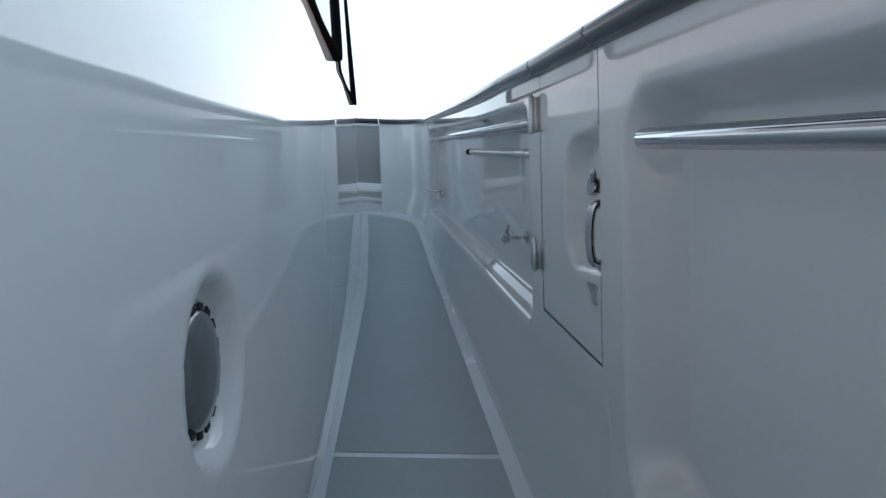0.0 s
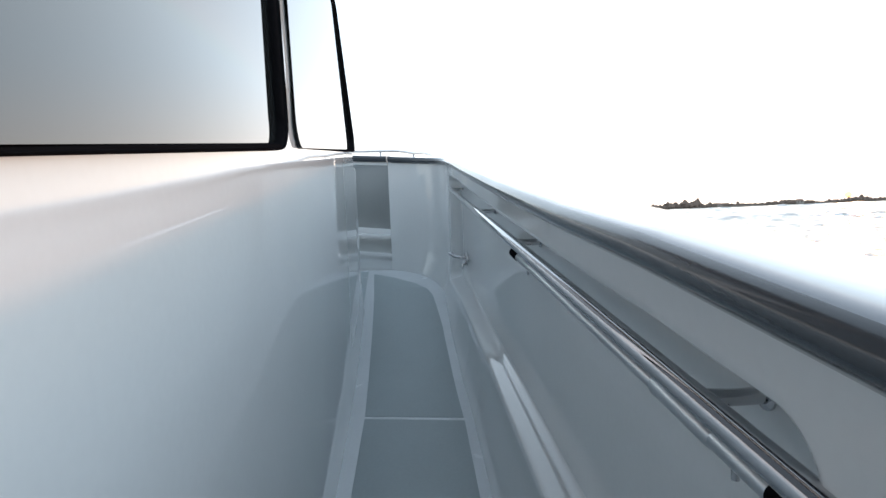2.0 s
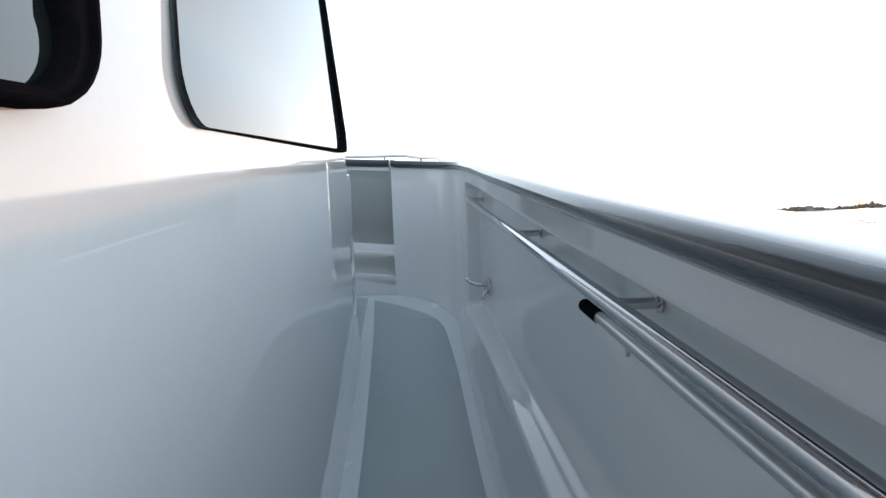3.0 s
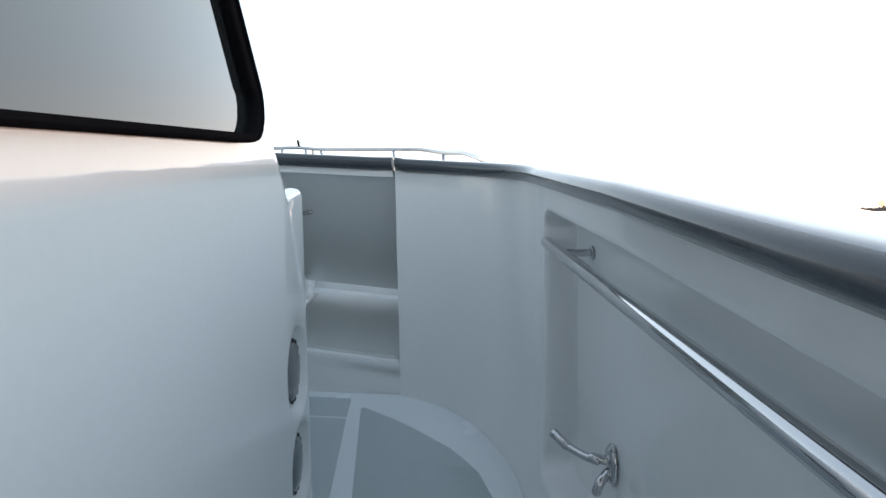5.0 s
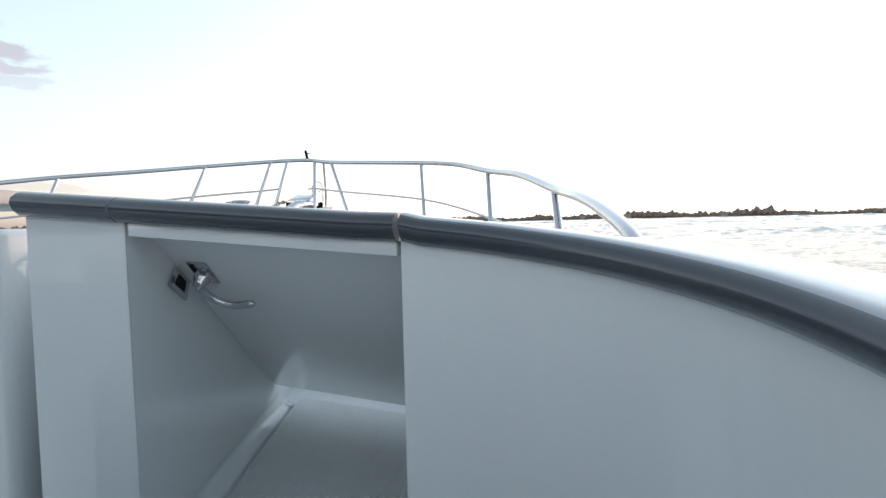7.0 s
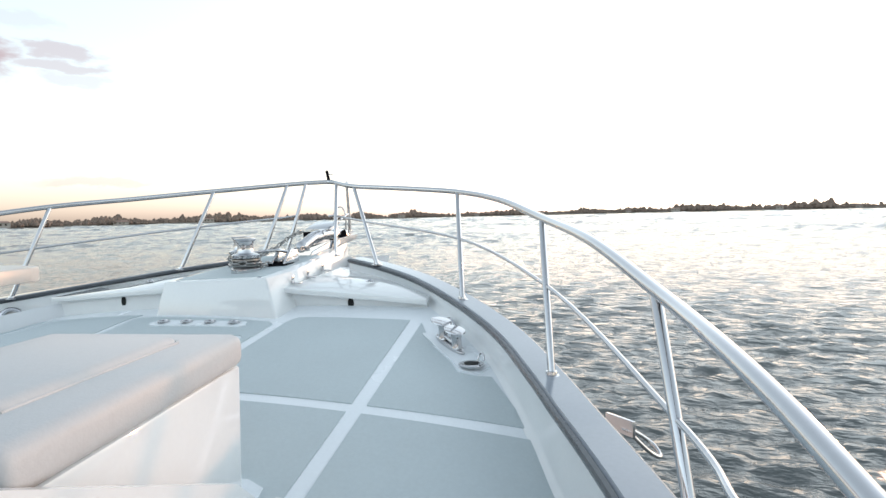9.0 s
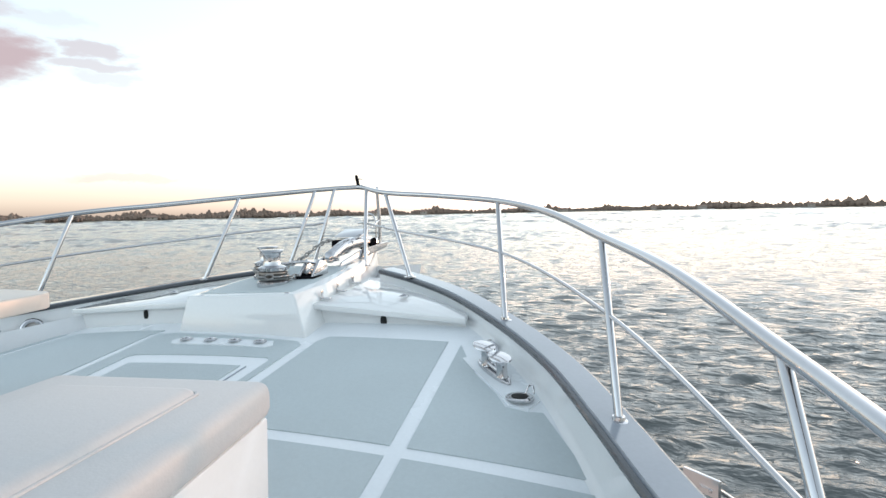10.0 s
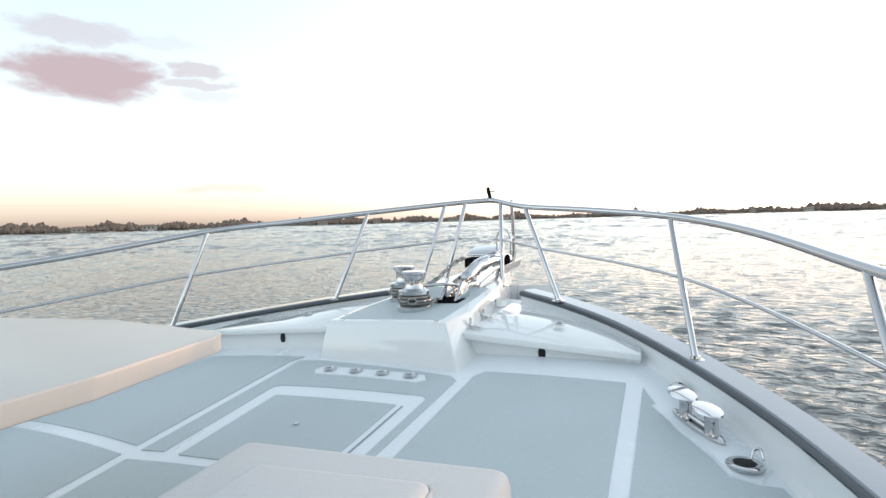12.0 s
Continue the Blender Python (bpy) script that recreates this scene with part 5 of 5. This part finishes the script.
def table():
    ob = thing("foredeck_table", (-0.4, -1.7, -0.3), "cream-topped foredeck table with a rounded edge on a white pedestal", "table")
    out = [(0.30, -1.272), (0.285, -1.247), (0.25, -1.232), (-0.30, -1.225), (-0.9, -1.38), (-1.2, -1.6), (-1.1, -2.2), (0.42, -2.22), (0.455, -1.95), (0.43, -1.72), (0.315, -1.30)]
    bm = prism([(x - 0.02, y, 0.384) for x, y in out], [(x - 0.02, y, 0.440) for x, y in out], 0.007, 3)
    part("tabletop", bm, TABLE, ob)
    part("pedestal", prism([(-0.75, -2.1, -0.38), (-0.3, -2.1, -0.38), (-0.3, -1.75, -0.34), (-0.75, -1.75, -0.34)], [(-0.85, -2.15, 0.388), (0.0, -2.15, 0.388), (0.0, -1.70, 0.388), (-0.85, -1.70, 0.388)], 0.02), GEL, ob)


table()


# set the foredeck and all on it in place
for o in scene.objects:
    if o.parent is None and o not in AFT:
        o.matrix_basis = FORE @ o.matrix_basis


# ---- port end of the bridge: seat back with a handrail ----
def seat_back():
    ob = finish("wall_seat_back", block(-2.4, 1.10, -2.42, -2.28, -1.0, 0.335, 0.03, 4), GEL)
    tagged(ob, "glossy white rounded back of the foredeck seat", "wall", kind="structure")
    r = thing("seat_handrail", (0.6, -2.33, 0.335), "polished steel handrail on the seat back", "handrail")
    part("rail", tube([(0.86, -2.33, 0.43), (0.3, -2.33, 0.455), (-0.9, -2.33, 0.48)], 0.019, 16), CHROME, r)
    for x in (0.74, 0.0):
        part("stanchion", block(x - 0.018, x + 0.018, -2.345, -2.315, 0.33, 0.44, 0.004), CHROME, r)


seat_back()

# ---- sea ----
SEA_Z = -3.1


def water_material():
    m = bpy.data.materials.new("evening_water")
    m.use_nodes = True
    n, l = m.node_tree.nodes, m.node_tree.links
    b = n["Principled BSDF"]
    b.inputs["Base Color"].default_value = (0.11, 0.12, 0.12, 1)
    b.inputs["Roughness"].default_value = 0.05
    b.inputs["IOR"].default_value = 1.33
    co = n.new("ShaderNodeTexCoord")
    mp = n.new("ShaderNodeMapping")
    mp.inputs["Scale"].default_value = (0.62, 1.5, 1.0)
    mp.inputs["Rotation"].default_value = (0, 0, radians(25))
    l.new(co.outputs["Object"], mp.inputs["Vector"])
    # slopes that hold out to the horizon, then the relief of chop and ripples
    total = None
    for scale, slope, det in ((1.6, 0.24, 3), (5.0, 0.50, 3), (14.0, 0.38, 2)):
        t = n.new("ShaderNodeTexNoise")
        t.inputs["Scale"].default_value, t.inputs["Detail"].default_value = scale, det
        l.new(mp.outputs[0], t.inputs["Vector"])
        q = n.new("ShaderNodeVectorMath")
        q.operation = "MULTIPLY_ADD"
        q.inputs[1].default_value = (slope, slope, 0)
        q.inputs[2].default_value = (-slope / 2, -slope / 2, 0)
        l.new(t.outputs["Color"], q.inputs[0])
        if total:
            plus = n.new("ShaderNodeVectorMath")
            plus.operation = "ADD"
            l.new(total.outputs[0], plus.inputs[0])
            l.new(q.outputs[0], plus.inputs[1])
            total = plus
        else:
            total = q
    geo = n.new("ShaderNodeNewGeometry")
    plus = n.new("ShaderNodeVectorMath")
    plus.operation = "ADD"
    l.new(total.outputs[0], plus.inputs[0])
    l.new(geo.outputs["Normal"], plus.inputs[1])
    bp = n.new("ShaderNodeVectorMath")
    bp.operation = "NORMALIZE"
    l.new(plus.outputs[0], bp.inputs[0])
    for scale, dist, det in ((2.2, 0.16, 3), (6.0, 0.04, 3)):
        t = n.new("ShaderNodeTexNoise")
        t.inputs["Scale"].default_value, t.inputs["Detail"].default_value = scale, det
        l.new(mp.outputs[0], t.inputs["Vector"])
        q = n.new("ShaderNodeBump")
        q.inputs["Strength"].default_value, q.inputs["Distance"].default_value = 1.0, dist
        l.new(t.outputs["Fac"], q.inputs["Height"])
        l.new(bp.outputs[0], q.inputs["Normal"])
        bp = q
    l.new(bp.outputs[0], b.inputs["Normal"])
    return m


def sea():
    """One sheet to the horizon; the chop is modelled, finest ahead of the boat."""
    r = [0.3, 1.5]
    while r[-1] < 4300:
        r.append(r[-1] + (max(0.11, r[-1] * 0.0115) if r[-1] < 900 else r[-1] * 0.05))
    r = np.array(r)
    ahead = np.radians(np.linspace(-84, 84, 720))
    astern = np.radians(np.linspace(84, 276, 76)[1:-1])
    bearing = np.concatenate([ahead, astern])
    nr, na = len(r), len(bearing)
    x = 2.2 + np.outer(r, np.sin(bearing))
    y = -2.0 + np.outer(r, np.cos(bearing))
    gap = np.maximum(0.11, r * 0.0115)[:, None]
    fade = np.clip((900 - r) / 250, 0, 1)[:, None]
    rnd = random.Random(21)
    z = np.zeros_like(x)
    for k in range(64):
        length = 0.20 * 8 ** (rnd.random() ** 1.2)
        way = radians(104) + rnd.gauss(0, 0.42)
        amp = 0.0098 * length ** 0.9 * rnd.uniform(0.5, 1.4)
        wave = 2 * math.pi / length
        phase = wave * (x * math.cos(way) + y * math.sin(way)) + rnd.uniform(0, 6.28)
        keep = np.clip(1.6 - 3.2 * gap / length, 0.0, 1)
        z += keep * amp * (np.sin(phase) + 0.28 * np.sin(2 * phase + 0.7))
    # farther off only the joint effect of many small crests shows
    grain = np.random.default_rng(5).normal(0, 1, x.shape)
    grain = sum(np.roll(grain, k, axis=1) for k in range(7)) / 2.6
    z = z + grain * gap * 0.095 * np.clip((r - 18) / 60, 0, 1)[:, None]
    # gusts roughen some stretches and leave others calmer
    gust = 0.75 + 0.35 * np.sin(x * 0.045 + 1.3 * np.sin(y * 0.03)) * np.sin(y * 0.06 + 0.8 * np.sin(x * 0.021))
    z = SEA_Z + z * fade * gust
    co = np.stack([x, y, z], axis=-1).reshape(-1, 3)
    a = np.arange(nr - 1)[:, None] * na + np.arange(na)[None, :]
    b = np.arange(nr - 1)[:, None] * na + (np.arange(na)[None, :] + 1) % na
    quads = np.stack([a, a + na, b + na, b], axis=-1).reshape(-1, 4)
    me = bpy.data.meshes.new("water")
    me.from_pydata(co.tolist(), [], quads.tolist() + [list(range(na))])
    me.polygons.foreach_set("use_smooth", [True] * len(me.polygons))
    me.materials.append(water_material())
    return tagged(new("water", me), "rippled grey evening water reaching the horizon", "water", kind="structure")


sea()


def low_sun():
    r, el = 4000, radians(0.48)
    d = Vector((math.sin(SUN_AZ) * math.cos(el), math.cos(SUN_AZ) * math.cos(el), math.sin(el)))
    m = bpy.data.materials.new("setting_sun")
    m.use_nodes = True
    b = m.node_tree.nodes["Principled BSDF"]
    b.inputs["Base Color"].default_value = (0, 0, 0, 1)
    b.inputs["Emission Color"].default_value = (1.0, 0.45, 0.15, 1)
    b.inputs["Emission Strength"].default_value = 2.0
    bm = bmesh.new()
    bmesh.ops.create_uvsphere(bm, u_segments=24, v_segments=12, radius=19)
    bmesh.ops.translate(bm, verts=bm.verts, vec=d * r)
    ob = finish("backdrop_sun", bm, m)
    tagged(ob, "orange setting sun low on the horizon", "sun", kind="structure")


low_sun()


# ---- far shore ----
def shore_material(name, colour, scale):
    m = material(name, colour, 0.9, var=0.35, scale=scale, fine=scale * 5)
    return m


SHORE = shore_material("shore_green", (0.13, 0.115, 0.09), 0.02)
WOODS = shore_material("far_foliage", (0.20, 0.15, 0.12), 0.05)
WALLS = material("far_house_wall", (0.42, 0.38, 0.34), 0.8)
ROOFS = material("far_roof", (0.24, 0.16, 0.13), 0.8)


def shore_radius(a):
    """Distance of the far shore by bearing (degrees to starboard of the bow)."""
    return float(np.interp(a, [-180, -90, -60, -35, -10, 10, 40, 70, 120, 180], [900, 620, 640, 800, 1050, 980, 820, 700, 800, 900]))


def far_shore():
    bm = bmesh.new()
    prev = None
    rnd = random.Random(4)
    for k in range(361):
        b = -180 + k
        r = shore_radius(b) + 10 * math.sin(b * 0.31)
        s, c = math.sin(radians(b)), math.cos(radians(b))
        hgt = 1.3 + 0.5 * math.sin(b * 0.7)
        row = [bm.verts.new((s * r, c * r, SEA_Z - 0.3)), bm.verts.new((s * (r + 6), c * (r + 6), SEA_Z + hgt)), bm.verts.new((s * (r + 120), c * (r + 120), SEA_Z + hgt + 2.0)), bm.verts.new((s * (r + 150), c * (r + 150), SEA_Z - 1))]
        if prev:
            for i in range(3):
                bm.faces.new((prev[i], row[i], row[i + 1], prev[i + 1]))
        prev = row
    tagged(finish("far_shore", bm, SHORE), "low wooded shore across the water", "shore", kind="structure")
    # woods
    vs, fs = [], []
    for k in range(7000):
        b = rnd.uniform(-75, 78)
        dep = rnd.random()
        r = shore_radius(b) + 12 + dep * 70
        dens = 0.5 + 0.5 * math.sin(b * 0.9 + 2 * math.sin(b * 0.23))
        size = rnd.uniform(1.6, 3.9) * (0.7 + 0.6 * dens) * (0.8 + 0.5 * dep) * (0.55 if b > 17 else 1.05 if b > 4 else 0.85)
        if rnd.random() < 0.05:
            size *= 1.5
        cx, cy, cz = math.sin(radians(b)) * r, math.cos(radians(b)) * r, SEA_Z + 1.2 + dep * 1.5
        i0 = len(vs)
        n = 7
        for ring, (rr, zz) in enumerate(((0.45, 0.0), (0.85, 0.55), (0.72, 1.15), (0.25, 1.75))):
            for j in range(n):
                a = 2 * math.pi * j / n + ring * 0.4
                q = rr * size * rnd.uniform(0.65, 1.25)
                vs.append((cx + q * math.cos(a), cy + q * math.sin(a), cz + size * zz * rnd.uniform(0.85, 1.15)))
        for ring in range(3):
            for j in range(n):
                a, c = i0 + ring * n + j, i0 + ring * n + (j + 1) % n
                fs.append((a, c, c + n, a + n))
        fs.append(tuple(i0 + 3 * n + j for j in range(n)))
    me = bpy.data.meshes.new("far_woods")
    me.from_pydata(vs, [], fs)
    me.materials.append(WOODS)
    tagged(new("far_woods", me), "distant dark trees along the shore", "woods", kind="stuff")


far_shore()


def far_house(b, w, hgt, pitch):
    r = shore_radius(b) + 9
    at = (math.sin(radians(b)) * r, math.cos(radians(b)) * r, SEA_Z + 1.2)
    ob = thing("house", at, "small distant pale waterfront house with a dark roof", "house", "houses on the far shore", -b)
    local("wall", block(-w / 2, w / 2, 0, 9, 0, hgt, 0), WALLS, ob)
    e = 0.6
    local("roof", prism([(-w / 2 - e, -e, hgt), (w / 2 + e, -e, hgt), (w / 2 + e, 9 + e, hgt), (-w / 2 - e, 9 + e, hgt)], [(-w / 2 + 2, 4, hgt + pitch), (w / 2 - 2, 4, hgt + pitch), (w / 2 - 2, 5, hgt + pitch), (-w / 2 + 2, 5, hgt + pitch)]), ROOFS, ob)
    for i in range(int(w / 4)):
        x = -w / 2 + 2.5 + i * 4
        local("window", block(x - 0.8, x + 0.8, -0.12, 0.05, hgt * 0.45, hgt * 0.8, 0), GLASS, ob)


_r = random.Random(9)
for k in range(20):
    b = -62 + k * 6.8 + _r.uniform(-1.5, 1.5)
    far_house(b, _r.uniform(8, 20), _r.uniform(3, 5), _r.uniform(1.5, 3))
